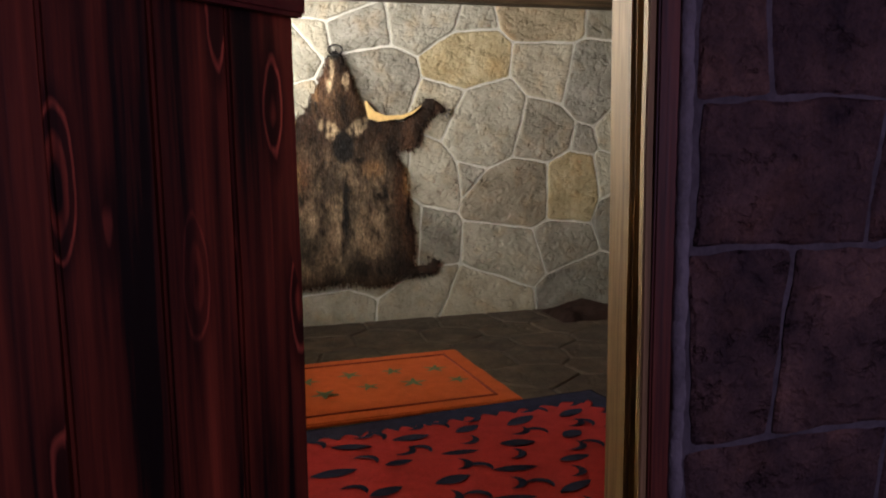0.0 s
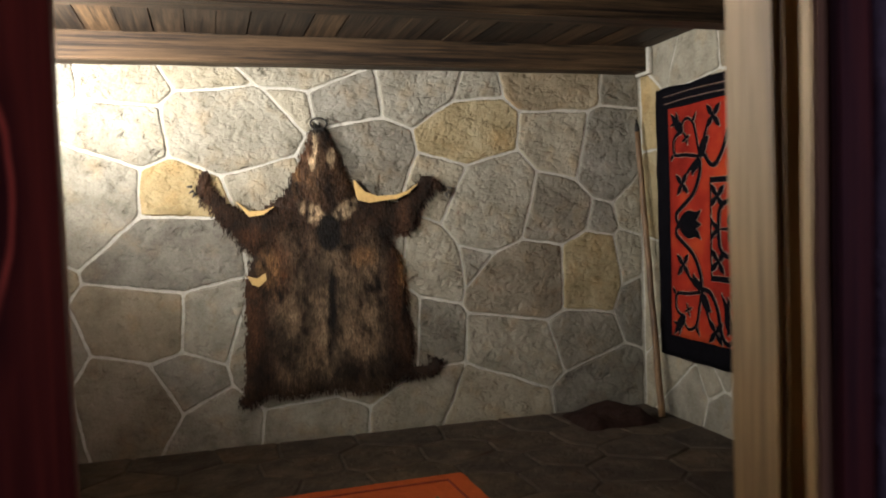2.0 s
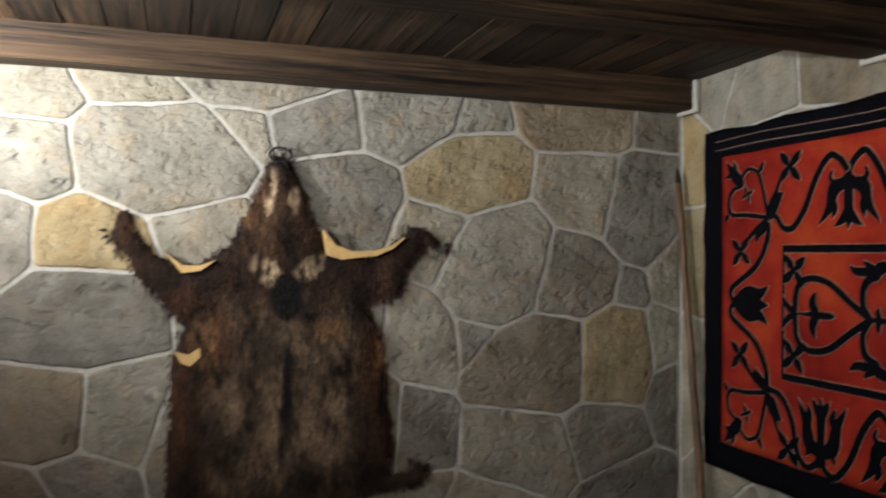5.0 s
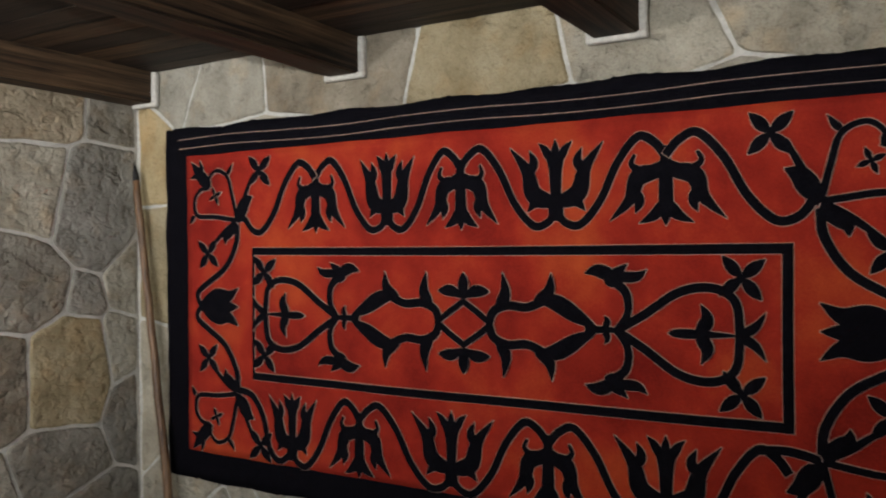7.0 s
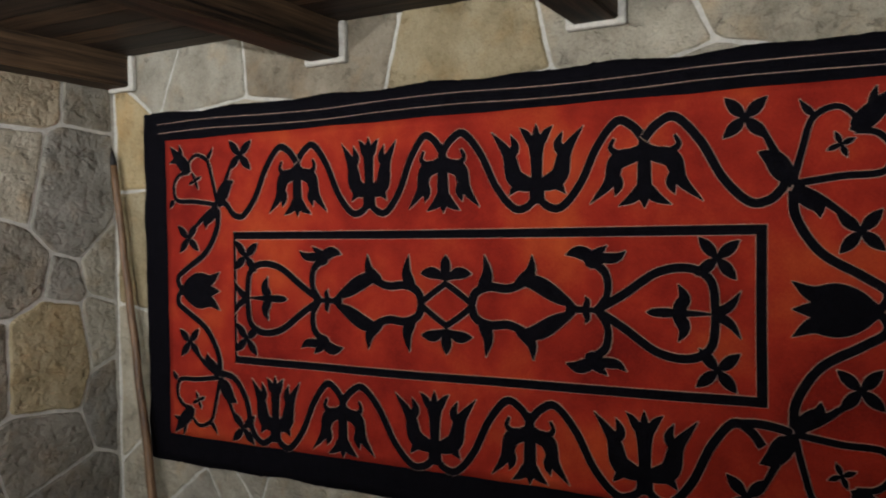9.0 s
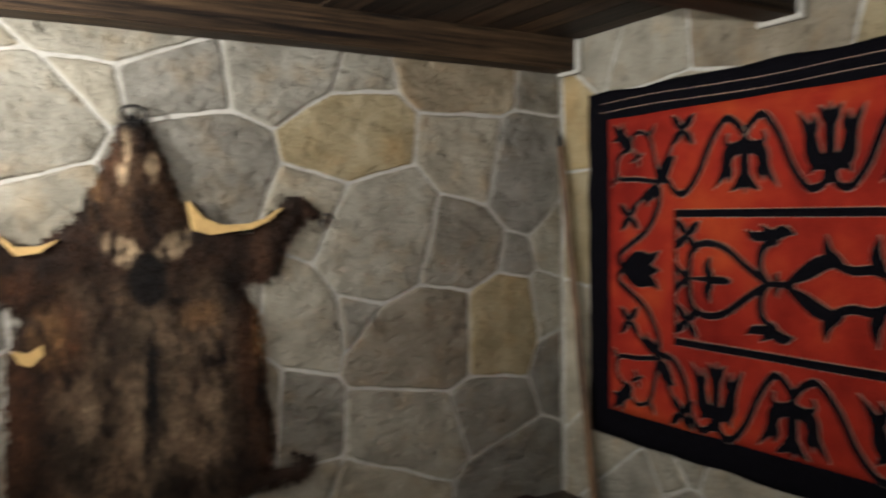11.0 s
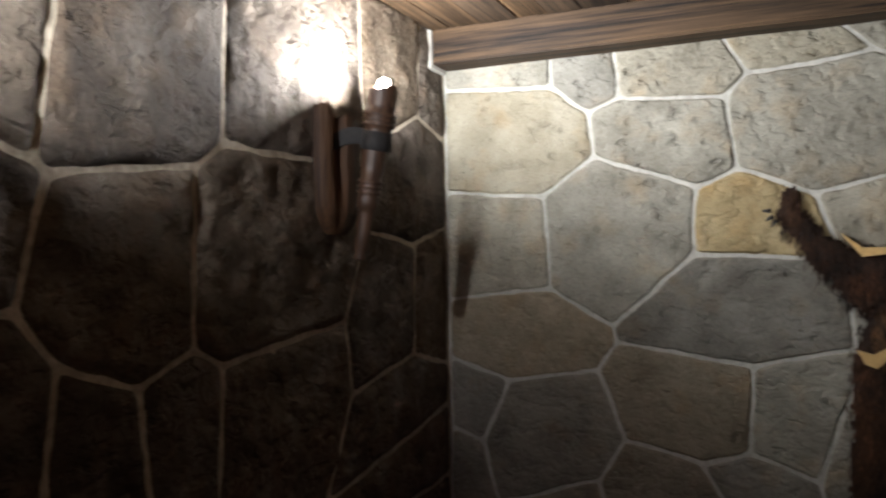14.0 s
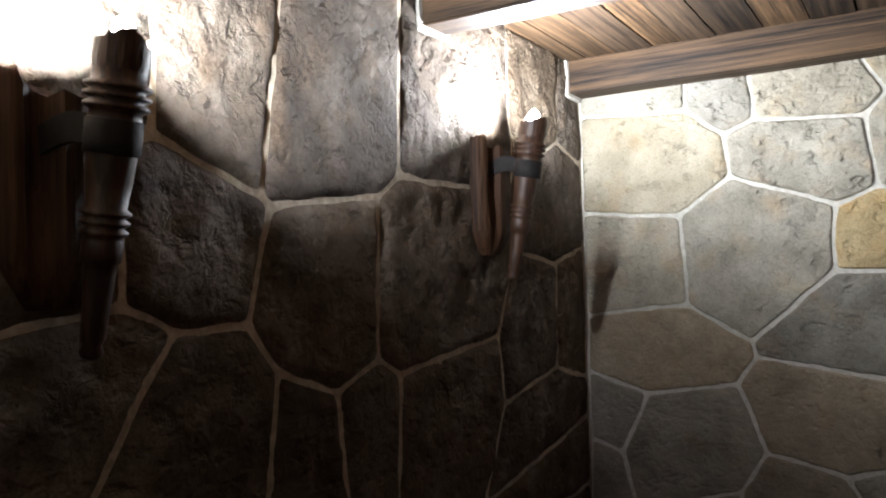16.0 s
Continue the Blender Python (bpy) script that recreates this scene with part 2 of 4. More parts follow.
def rough_beam(lo, hi, axis, bevel=0.012, wob=0.004, cuts=14, seed=0.0):
    """A hewn timber: bevelled, its long edges slightly uneven."""
    bm = box_bm(lo, hi, bevel, segments=2)
    long_edges = [e for e in bm.edges if abs((e.verts[0].co - e.verts[1].co)[axis]) > 0.3 * (hi[axis] - lo[axis])]
    bmesh.ops.subdivide_edges(bm, edges=long_edges, cuts=cuts, use_grid_fill=True)
    for v in bm.verts:
        n = noise.noise_vector(v.co * 3.1 + Vector((seed, seed * 2, 0)))
        n[axis] = 0
        v.co += n * wob
    return bm


def lathe(profile, axis_pose, steps=20):
    """A turned body from (radius, height) pairs."""
    bm = bmesh.new()
    rings = []
    for r, h in profile:
        rings.append([bm.verts.new(axis_pose @ Vector((r * math.cos(2 * math.pi * k / steps), r * math.sin(2 * math.pi * k / steps), h))) for k in range(steps)])
    for a, b in zip(rings, rings[1:]):
        for k in range(steps):
            bm.faces.new((a[k], a[(k + 1) % steps], b[(k + 1) % steps], b[k]))
    bm.faces.new(rings[0][::-1])
    bm.faces.new(rings[-1])
    return bm


def clip(poly, a, b, c):
    """The part of a polygon where a*u + b*v <= c."""
    out = []
    for i, p in enumerate(poly):
        q = poly[(i + 1) % len(poly)]
        dp, dq = a * p[0] + b * p[1] - c, a * q[0] + b * q[1] - c
        if dp <= 0:
            out.append(p)
        if dp * dq < 0:
            t = dp / (dp - dq)
            out.append((p[0] + t * (q[0] - p[0]), p[1] + t * (q[1] - p[1])))
    return out


def cells(seeds, bounds):
    """Shares a rectangle out among weighted seeds."""
    u0, u1, v0, v1 = bounds
    out = []
    for i, (a, b, w) in enumerate(seeds):
        poly = [(u0, v0), (u1, v0), (u1, v1), (u0, v1)]
        for j, (c, d, x) in enumerate(seeds):
            if i != j and len(poly) > 2:
                poly = clip(poly, 2 * (c - a), 2 * (d - b), (c * c + d * d - x) - (a * a + b * b - w))
        out.append(poly if len(poly) > 2 else [])
    return out


def area(poly):
    return sum(p[0] * q[1] - q[0] * p[1] for p, q in zip(poly, poly[1:] + poly[:1])) / 2


def inset(poly, gap):
    out = poly
    n = len(poly)
    for i in range(n):
        p, q = poly[i], poly[(i + 1) % n]
        du, dv = q[0] - p[0], q[1] - p[1]
        ln = math.hypot(du, dv)
        if ln < 1e-6:
            continue
        a, b = dv / ln, -du / ln
        out = clip(out, a, b, a * p[0] + b * p[1] - gap)
        if len(out) < 3:
            return []
    return out


def rounded(poly, cut):
    """Cuts the corners of a polygon round and adds points along its sides."""
    out = []
    n = len(poly)
    for i in range(n):
        p, q, r = (Vector(poly[i - 1]), Vector(poly[i]), Vector(poly[(i + 1) % n]))
        a, b = (p - q), (r - q)
        ca, cb = min(cut, a.length * 0.4), min(cut, b.length * 0.4)
        s, e = q + a.normalized() * ca, q + b.normalized() * cb
        out += [s, s.lerp(q, 0.55).lerp(q.lerp(e, 0.45), 0.5), e]
        if b.length > 0.12:
            out += [q.lerp(r, k) for k in ((0.36, 0.64) if b.length < 0.25 else (0.25, 0.42, 0.58, 0.75))]
    return out


def uneven(p, k, warp, wob):
    """Bends the sides of neighbouring stones alike, and roughens each a little by itself."""
    a = noise.noise_vector(Vector((p.x * 4.2, p.y * 4.2, 1.3)))
    b = noise.noise_vector(Vector((p.x * 15, p.y * 15, k * 1.7)))
    c = noise.noise_vector(Vector((p.x * 48, p.y * 48, k * 1.7)))
    return Vector((p.x + a.x * warp + (b.x + 0.45 * c.x) * wob, p.y + a.y * warp + (b.y + 0.45 * c.y) * wob))


def fine_ring(poly, cut, step):
    """The outline of a stone with round corners and short sides."""
    pts = rounded(poly, cut)
    out = []
    for p, q in zip(pts, pts[1:] + pts[:1]):
        n = max(1, round((q - p).length / step))
        out += [p.lerp(q, k / n) for k in range(n)]
    return out


def courses(rows, z0):
    """Stones laid in rough courses: the top of each, then its joints from side to side."""
    out = []
    for z1, xs in rows:
        for a, b in zip(xs, xs[1:]):
            la, lb = (0.025 * math.sin(x * 17 + z1 * 9) for x in (a, b))
            out.append([(a - la, z0), (b - lb, z0), (b + lb, z1), (a + la, z1)])
        z0 = z1
    return out


def stone_pieces(seeds, bounds, place, flip, parent, choose, gap=0.0085, proud=0.009, cut=0.022, wob=0.006, name="stone", bulge=0.0015, smooth=False, relief=0.0022, warp=0.011, step=0.03, shapes=None):
    """Separate stones, each a rounded block standing proud of the mortar."""
    for i, poly in enumerate(shapes or cells(seeds, bounds)):
        if not poly or area(poly) < 0.0012:
            continue
        ins = inset(poly, gap)
        if not ins or area(ins) < 0.0008:
            continue
        pts = [uneven(p, i, warp, wob) for p in fine_ring(ins, cut, step)]
        c = sum(pts, Vector((0, 0))) / len(pts)
        lift = 0.005 * (noise.random() - 0.5)
        rings = [(1.0, -0.012), (1.0, proud * 0.3 + lift), (1.0, proud + lift), (0.8, proud + bulge * 0.7 + lift), (0.45, proud + bulge + lift)]
        verts, faces = [], []
        n = len(pts)
        for r, (s, d) in enumerate(rings):
            for p in pts:
                q = c + (p - c) * s
                if r == 2:
                    q = p + (c - p).normalized() * min(0.009, (c - p).length * 0.3)
                dd = d + (relief * noise.noise(Vector((q.x * 11, q.y * 11, i))) if r > 1 else 0)
                verts.append(place(q.x, q.y, dd))
        verts.append(place(c.x, c.y, proud + bulge * 1.2 + lift))
        last = len(rings) - 1
        for r in range(last):
            for k in range(n):
                f = (r * n + k, r * n + (k + 1) % n, (r + 1) * n + (k + 1) % n, (r + 1) * n + k)
                faces.append(f[::-1] if flip else f)
        for k in range(n):
            f = (last * n + k, last * n + (k + 1) % n, (last + 1) * n)
            faces.append(f[::-1] if flip else f)
        mesh_object(name, verts, faces, choose(i), parent, smooth=smooth)


def chiselled(u, v, k):
    """Depth of the rough-hewn face of a stone."""
    p = Vector((u * 5.5, v * 5.5, k * 3.1))
    a = noise.fractal(p, 0.75, 2.1, 5)
    b = noise.ridged_multi_fractal(p * 1.4 + Vector((5, 1, 2)), 0.9, 2.2, 4, 0.9, 2.0)
    return 0.012 * a + 0.006 * (b - 1.2)


def hewn_pieces(seeds, bounds, place, parent, mat, gap, step):
    """Large stones with a real hewn relief, flush with the mortar at their edges."""
    for i, poly in enumerate(cells(seeds, bounds)):
        ins = inset(poly, gap) if poly and area(poly) > 0.002 else []
        if not ins or area(ins) < 0.0015:
            continue
        ring = []
        pts = rounded(ins, 0.022)
        for p, q in zip(pts, pts[1:] + pts[:1]):
            n = max(1, int((q - p).length / step))
            for k in range(n):
                r = p.lerp(q, k / n)
                w = noise.noise_vector(Vector((r.x * 9, r.y * 9, i * 1.7)))
                ring.append(r + 0.009 * Vector((w.x, w.y)) + 0.012 * noise.noise_vector(Vector((r.x * 3.6, r.y * 3.6, 0.4))).to_2d())
        flat = list(ring)
        lo = [min(p[k] for p in ring) for k in (0, 1)]
        hi = [max(p[k] for p in ring) for k in (0, 1)]
        core = inset([tuple(p) for p in pts], step * 0.8)
        for a in range(int((hi[0] - lo[0]) / step) + 1):
            for c in range(int((hi[1] - lo[1]) / step) + 1):
                u, v = lo[0] + a * step, lo[1] + (c + 0.5 * (a % 2)) * step
                if core and all((q[0] - p[0]) * (v - p[1]) - (q[1] - p[1]) * (u - p[0]) > 0 for p, q in zip(core, core[1:] + core[:1])):
                    flat.append(Vector((u + 0.3 * step * noise.random() - 0.15 * step, v)))
        m = len(ring)
        got, _, tris, *_ = geometry.delaunay_2d_cdt(flat, [(k, (k + 1) % m) for k in range(m)], [], 1, 1e-5)
        verts, faces = [], []
        for p in got:
            d = min((Vector(p) - r).length for r in ring)
            edge = min(1.0, d / 0.035)
            verts.append(place(p[0], p[1], -0.002 + 0.018 * edge ** 0.5 + edge * max(-0.015, chiselled(p[0], p[1], i))))
        mesh_object("stone", verts, [tuple(f) for f in tris], mat, parent, smooth=True)


def grid_seeds(u0, u1, v0, v1, du, dv, seed, jitter=0.28):
    rnd = random.Random(seed)
    out = []
    rows = max(1, round((v1 - v0) / dv))
    for r in range(rows):
        cols = max(1, round((u1 - u0) / du))
        for c in range(cols):
            out.append((u0 + (c + 0.5 + 0.5 * (r % 2) - 0.25 + rnd.uniform(-jitter, jitter)) * (u1 - u0) / cols,
                        v0 + (r + 0.5 + rnd.uniform(-jitter, jitter) * 0.6) * (v1 - v0) / rows, rnd.uniform(-0.004, 0.004)))
    return out


# ---- the room ----
X0, X1, Y0, BEAM_Z, TOP = -2.135, 2.19, -4.06, 2.25, 2.405
WALL_TOP = 2.43

NORTH_0 = [(-0.5433, 2.6864, 0.45487), (-0.1336, 3.0778, 1.05521), (-0.9142, 2.4859, 0.18813), (-0.9524, 2.0313, -0.02751), (-0.4885, 2.0913, 0.15124), (-0.1652, 2.3864, 0.2134), (0.0975, 2.4384, 0.25625), (0.4771, 2.4891, 0.21879), (0.8277, 2.3841, -0.00889), (1.3752, 2.4999, -0.04404), (1.7711, 2.4708, -0.32062), (0.2038, 1.7474, 0.0093), (0.861, 1.894, -0.08157), (0.7584, 1.5348, -0.09678), (0.9918, 1.4187, -0.08616), (0.577, 1.0591, -0.07949), (1.3852, 1.8427, -0.2667), (1.7166, 1.7663, -0.40852), (1.2666, 1.3456, -0.21912), (1.577, 1.267, -0.45214)]
NORTH_1 = [(2.0762, 1.3974, -0.613), (1.2, 0.8608, -0.1524), (0.9107, 1.1078, -0.17045), (1.5061, 0.856, -0.29912), (0.4021, 0.3382, 0.15568), (1.1168, 0.285, -0.0377), (1.4489, 0.3912, -0.22536), (1.9425, 0.9278, -0.56234), (2.0474, 0.6336, -0.54531), (-1.1455, 1.5148, -0.13712), (-0.7292, 1.4943, -0.0557), (-0.3641, 1.6232, -0.04177), (-0.7566, 1.0857, 0.00819), (-0.8422, 0.5, 0.17059), (-0.6397, 0.4918, 0.21069), (-0.9451, 0.0851, 0.33763), (-0.75, 0.1941, 0.32179), (-1.2693, 0.026, 0.16159), (-0.6007, -0.1062, 0.47969), (-0.128, -0.1578, 0.53288)]
NORTH_2 = [(0.4542, -0.2084, 0.45611), (0.8674, -0.3845, 0.49589), (1.6876, -0.2726, 0.0395), (-0.1784, 0.3416, 0.39969), (0.0963, 0.3601, 0.35258), (-0.1311, 1.0958, 0.02672), (0.1884, 1.1141, 0.02238), (-1.4849, 1.9809, -0.29134), (-1.4518, 2.4597, -0.18823), (-1.1304, 2.4685, 0.03799), (-1.5184, 1.4932, -0.38508), (-1.4699, 0.9525, -0.34958), (-1.6417, 0.4453, -0.31897), (-1.736, 0.2251, -0.28079), (-1.3631, 0.3209, -0.01101)]
NORTH_STONES = NORTH_0 + NORTH_1 + NORTH_2
WEST_0 = [(-2.1657, 2.2737, 0.48506), (-1.9318, 2.2345, 0.51262), (-1.5043, 2.2097, 0.37456), (-1.8462, 1.6221, 0.15749), (-1.5231, 1.6098, 0.17052), (-2.3447, 1.7635, 0.10149), (-2.5861, 1.7563, 0.0198), (-0.9561, 2.2372, -0.12035), (-0.7054, 2.2272, -0.40236), (-0.8084, 1.8151, -0.32538), (-0.8822, 1.2881, -0.36015), (-0.6789, 1.2798, -0.53783), (-2.5333, 1.3599, -0.12629), (-2.3406, 1.2238, -0.10313), (-2.0049, 1.1729, -0.11204), (-1.7148, 1.2168, -0.06722), (-1.4759, 1.1992, -0.06728), (-0.8054, 0.8129, -0.49179), (-0.7496, 0.4073, -0.49392), (-2.5705, 2.2758, 0.34872)]
WEST_1 = [(-2.5801, -0.2955, 0.56618), (-2.2783, -0.3079, 0.56824), (-1.8966, -0.3255, 0.48084), (-1.3846, -0.3518, 0.33004), (-0.9399, -0.3331, 0.15136), (-0.7282, -0.342, 0.0175), (-2.8297, 2.2914, 0.24114), (-3.1741, 2.3016, -0.10802), (-2.9214, 1.6305, -0.19462), (-3.2499, 1.6477, -0.53194), (-2.907, 1.0622, -0.37513), (-3.251, 1.0252, -0.67697), (-2.8318, -0.2527, 0.41814), (-3.1944, -0.2683, 0.1507)]
WEST_STONES = WEST_0 + WEST_1
EAST_0 = [(-0.5604, 2.606, -0.48213), (-1.3742, 2.2681, 0.32637), (-0.0624, 1.9839, -0.76125), (-0.0772, 1.5882, -0.80868), (-0.005, 1.1166, -1.00812), (-1.4528, 2.2767, 0.41019), (-1.6628, 2.226, 0.35457), (-1.8102, 2.2653, 0.17083), (-2.0055, 2.3587, -0.21656), (-1.4198, 1.6085, 0.39854), (-1.6481, 1.5938, 0.35387), (-1.8566, 1.5639, 0.07973), (-1.3133, 1.5982, 0.24912), (-1.3735, 1.0905, 0.16479), (-1.5853, 1.0643, 0.26538), (-1.8135, 1.0633, 0.06593), (-1.9875, 1.0455, -0.24712), (-1.4044, 1.9047, 0.39259), (-1.6854, 1.9126, 0.34533), (-1.9116, 1.8916, -0.01051)]
EAST_1 = [(-1.1219, -0.1892, -0.29209), (-1.4933, -0.2992, 0.23921), (-1.7334, -0.1331, 0.38572), (-1.5724, 0.1402, 0.0472), (-0.9404, 0.0362, -0.6569), (-1.367, -0.0458, -0.11371), (-1.7659, 0.0741, 0.34773)]
EAST_STONES = EAST_0 + EAST_1

wall_north = tagged(part("wall_north", box_bm((X0 - 0.3, 0.014, -0.25), (X1 + 0.3, 0.3, WALL_TOP)), MORTAR), "pale mortar wall faced with irregular grey stones", "wall", kind="structure")
wall_west = tagged(part("wall_west", box_bm((X0 - 0.3, Y0 - 0.2, -0.25), (X0 - 0.008, 0.014, WALL_TOP)), WEST_MORTAR), "mortar wall faced with large rough stones, darkened brown for shade", "wall", kind="structure")
wall_east = tagged(part("wall_east", box_bm((X1 + 0.014, Y0 - 0.2, -0.25), (X1 + 0.3, 0.014, WALL_TOP)), MORTAR), "pale mortar wall faced with grey and ochre stones", "wall", kind="structure")

OCHRE_N = (0, 12, 23, 30, 47)
BROWN_N = (9, 21, 35, 51, 33)
DARK_N = (10, 11, 18, 24, 42, 53, 54, 52, 37, 32, 26, 28)


def north_tone(i):
    return PALE_OCHRE if i in (47, 0) else OCHRE_STONE if i in OCHRE_N else BROWN_STONE if i in BROWN_N else DARK_STONE if i in DARK_N else GREY_STONE


stone_pieces(NORTH_STONES, (X0, X1, -0.05, BEAM_Z + 0.15), lambda u, v, d: (u, -d + 0.014, v), False, wall_north, north_tone)
hewn_pieces(WEST_STONES, (Y0, 0.0, -0.05, WALL_TOP), lambda u, v, d: (X0 + d - 0.008, u, v), wall_west, ROUGH_STONE, 0.0055, 0.018)
stone_pieces(EAST_STONES, (Y0, 0.0, -0.05, WALL_TOP), lambda u, v, d: (X1 - d + 0.014, u, v), True, wall_east,
             lambda i: OCHRE_STONE if i in (2, 6, 3) else BROWN_STONE if i in (5,) else GREY_STONE)

# floor of slate slabs
floor = tagged(part("floor", box_bm((X0 - 0.3, Y0 - 0.2, -0.25), (X1 + 0.3, 0.3, -0.012)), plain("floor_grout", (0.05, 0.042, 0.034))), "dark slate slab floor", "floor", kind="structure")
stone_pieces(grid_seeds(X0, X1, Y0 - 0.2, 0.0, 0.42, 0.36, 5), (X0, X1, Y0 - 0.2, 0.0), lambda u, v, d: (u, v, d - 0.012), False, floor,
             lambda i: SLATE, gap=0.006, proud=0.011, cut=0.02, wob=0.004, name="slab", bulge=0.001, step=0.08)

# ceiling boards in one mesh
bm = bmesh.new()
x = X0 - 0.05
rnd = random.Random(3)
while x < X1 + 0.05:
    w = rnd.uniform(0.13, 0.19)
    z = TOP + rnd.uniform(0, 0.006)
    box_bm((x, Y0 - 0.2, z), (x + w - 0.006, 0.2, z + 0.03), bm=bm)
    x += w
box_bm((X0 - 0.3, Y0 - 0.2, TOP + 0.04), (X1 + 0.3, 0.3, TOP + 0.2), bm=bm)
tagged(part("ceiling", bm, BOARD_WOOD), "dark brown wooden board ceiling", "ceiling", kind="structure")


def ceiling_beam(y0, y1, k):
    """A timber let into both walls, with a lip of mortar round each end."""
    top = tagged(part("ceiling_beam", rough_beam((X0 - 0.1, y0, BEAM_Z), (X1 + 0.1, y1, TOP + 0.004), 0, 0.008, 0.005, 18, k * 3.3), BEAM_WOOD),
                 "dark brown hewn timber ceiling beam", "beam", "ceiling beams")
    for x, s in ((X1, -1), (X0, 1)):
        for lo, hi in (((y0 - 0.028, BEAM_Z - 0.02), (y1 + 0.028, BEAM_Z + 0.006)), ((y0 - 0.028, BEAM_Z), (y0 + 0.004, TOP)), ((y1 - 0.004, BEAM_Z), (y1 + 0.028, TOP))):
            if lo[0] > -0.02 or hi[0] > 0.05:
                continue
            b = box_bm((min(x, x + s * 0.012) - 0.02, lo[0], lo[1]), (max(x, x + s * 0.012), min(hi[0], 0.0), hi[1]), 0.006)
            part("mortar_lip", b, MORTAR, top, "pale mortar collar")
    return top


for k, (y0, y1) in enumerate(((-0.15, 0.01), (-1.445, -1.285), (-2.655, -2.485), (-3.86, -3.7))):
    ceiling_beam(y0, y1, k)

# ---- the doorway and the outer room ----
OUT, OPEN0, OPEN1, HEAD = -4.27, -0.84, -0.06, 2.02
wall_south = tagged(part("wall_south", box_bm((X0 - 0.3, OUT + 0.014, -0.25), (OPEN0, Y0, WALL_TOP)), OUTER_MORTAR), "dark stone wall with a doorway", "wall", kind="structure")
part("wall_side", box_bm((OPEN1 + 0.03, OUT + 0.014, -0.25), (X1 + 0.3, Y0, WALL_TOP)), OUTER_MORTAR, wall_south)
part("wall_head", box_bm((OPEN0, OUT + 0.014, HEAD), (OPEN1 + 0.03, Y0, WALL_TOP)), OUTER_MORTAR, wall_south)
part("threshold", box_bm((OPEN0, OUT + 0.0, -0.25), (OPEN1 + 0.03, Y0 - 0.2, -0.002)), SLATE, wall_south)
OUTER_COURSES = [(0.3, (0.02, 0.4, 0.85, 1.3, 1.75, X1)), (0.665, (0.02, 0.52, 0.95, 1.42, 1.8, X1)), (1.075, (0.02, 0.245, 0.66, 1.1, 1.55, X1)), (1.38, (0.02, 0.47, 0.9, 1.35, 1.7, X1)),
                 (1.7, (0.02, 0.19, 0.6, 1.0, 1.5, X1)), (2.05, (0.02, 0.4, 0.8, 1.25, 1.7, X1)), (WALL_TOP, (0.02, 0.3, 0.75, 1.2, 1.65, X1))]
stone_pieces(None, None, lambda u, v, d: (u, OUT + 0.014 - d, v), False, wall_south,
             lambda i: OUTER_STONE, gap=0.0065, proud=0.008, cut=0.015, wob=0.007, shapes=courses(OUTER_COURSES, 0.0))
stone_pieces(grid_seeds(X0, OPEN0, 0.0, WALL_TOP, 0.36, 0.36, 11), (X0, OPEN0 - 0.03, 0.0, WALL_TOP), lambda u, v, d: (u, OUT + 0.014 - d, v), False, wall_south,
             lambda i: OUTER_STONE, gap=0.007, proud=0.009, cut=0.015, wob=0.01)
inner_seeds = grid_seeds(OPEN1, X1, 0.0, WALL_TOP, 0.44, 0.38, 13)
stone_pieces(inner_seeds, (OPEN1 + 0.05, X1, 0.0, WALL_TOP), lambda u, v, d: (u, Y0 + d - 0.004, v), True, wall_south, lambda i: GREY_STONE)
stone_pieces(grid_seeds(X0, OPEN0, 0.0, WALL_TOP, 0.4, 0.38, 17), (X0, OPEN0, 0.0, WALL_TOP), lambda u, v, d: (u, Y0 + d - 0.004, v), True, wall_south, lambda i: GREY_STONE)

outer = tagged(part("outer_floor", box_bm((-2.6, -8.2, -0.3), (2.6, OUT, -0.16)), SLATE), "dark stone floor outside the door", "floor", kind="structure")
tagged(part("outer_ceiling", box_bm((-2.6, -8.2, 2.5), (2.6, OUT, 2.6)), PLASTER), "dim plain plaster ceiling", "ceiling", kind="structure")
tagged(part("outer_wall_west", box_bm((-2.7, -8.2, -0.3), (-2.6, OUT + 0.01, 2.6)), PLASTER), "dim plain plaster wall", "wall", kind="structure")
tagged(part("outer_wall_east", box_bm((2.6, -8.2, -0.3), (2.7, OUT + 0.01, 2.6)), PLASTER), "dim plain plaster wall", "wall", kind="structure")
# unseen rear wall, its window opening assumed for the lamp there
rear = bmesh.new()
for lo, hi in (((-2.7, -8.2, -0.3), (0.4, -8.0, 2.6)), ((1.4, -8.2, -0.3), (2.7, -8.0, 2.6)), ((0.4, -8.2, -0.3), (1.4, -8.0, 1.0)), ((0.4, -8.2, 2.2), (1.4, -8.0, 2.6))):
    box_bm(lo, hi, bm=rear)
tagged(part("outer_wall_south", rear, PLASTER), "unseen plain plaster wall with an assumed opening", "wall", kind="structure")

# right jamb: pale post, shadow gap, stop and red casing
frame_1 = tagged(new("door_frame"), "pale timber door frame with red-stained casing", "door frame")
part("post", rough_beam((-0.098, -4.226, -0.002), (-0.032, -4.132, HEAD), 2, 0.008, 0.004, 14, 1), PALE_WOOD, frame_1, "pale worn timber post")
part("stop", rough_beam((-0.093, -4.271, -0.002), (-0.075, -4.25, HEAD), 2, 0.003, 0.002, 10, 2), PALE_WOOD, frame_1, "pale timber door stop")
part("backing", box_bm((-0.062, -4.249, -0.002), (-0.032, -4.228, HEAD), 0.002), DOOR_WOOD, frame_1)
part("casing", rough_beam((-0.074, -4.278, -0.16), (-0.028, -4.25, HEAD), 2, 0.004, 0.002, 10, 3), CASING_WOOD, frame_1, "red-stained timber casing")
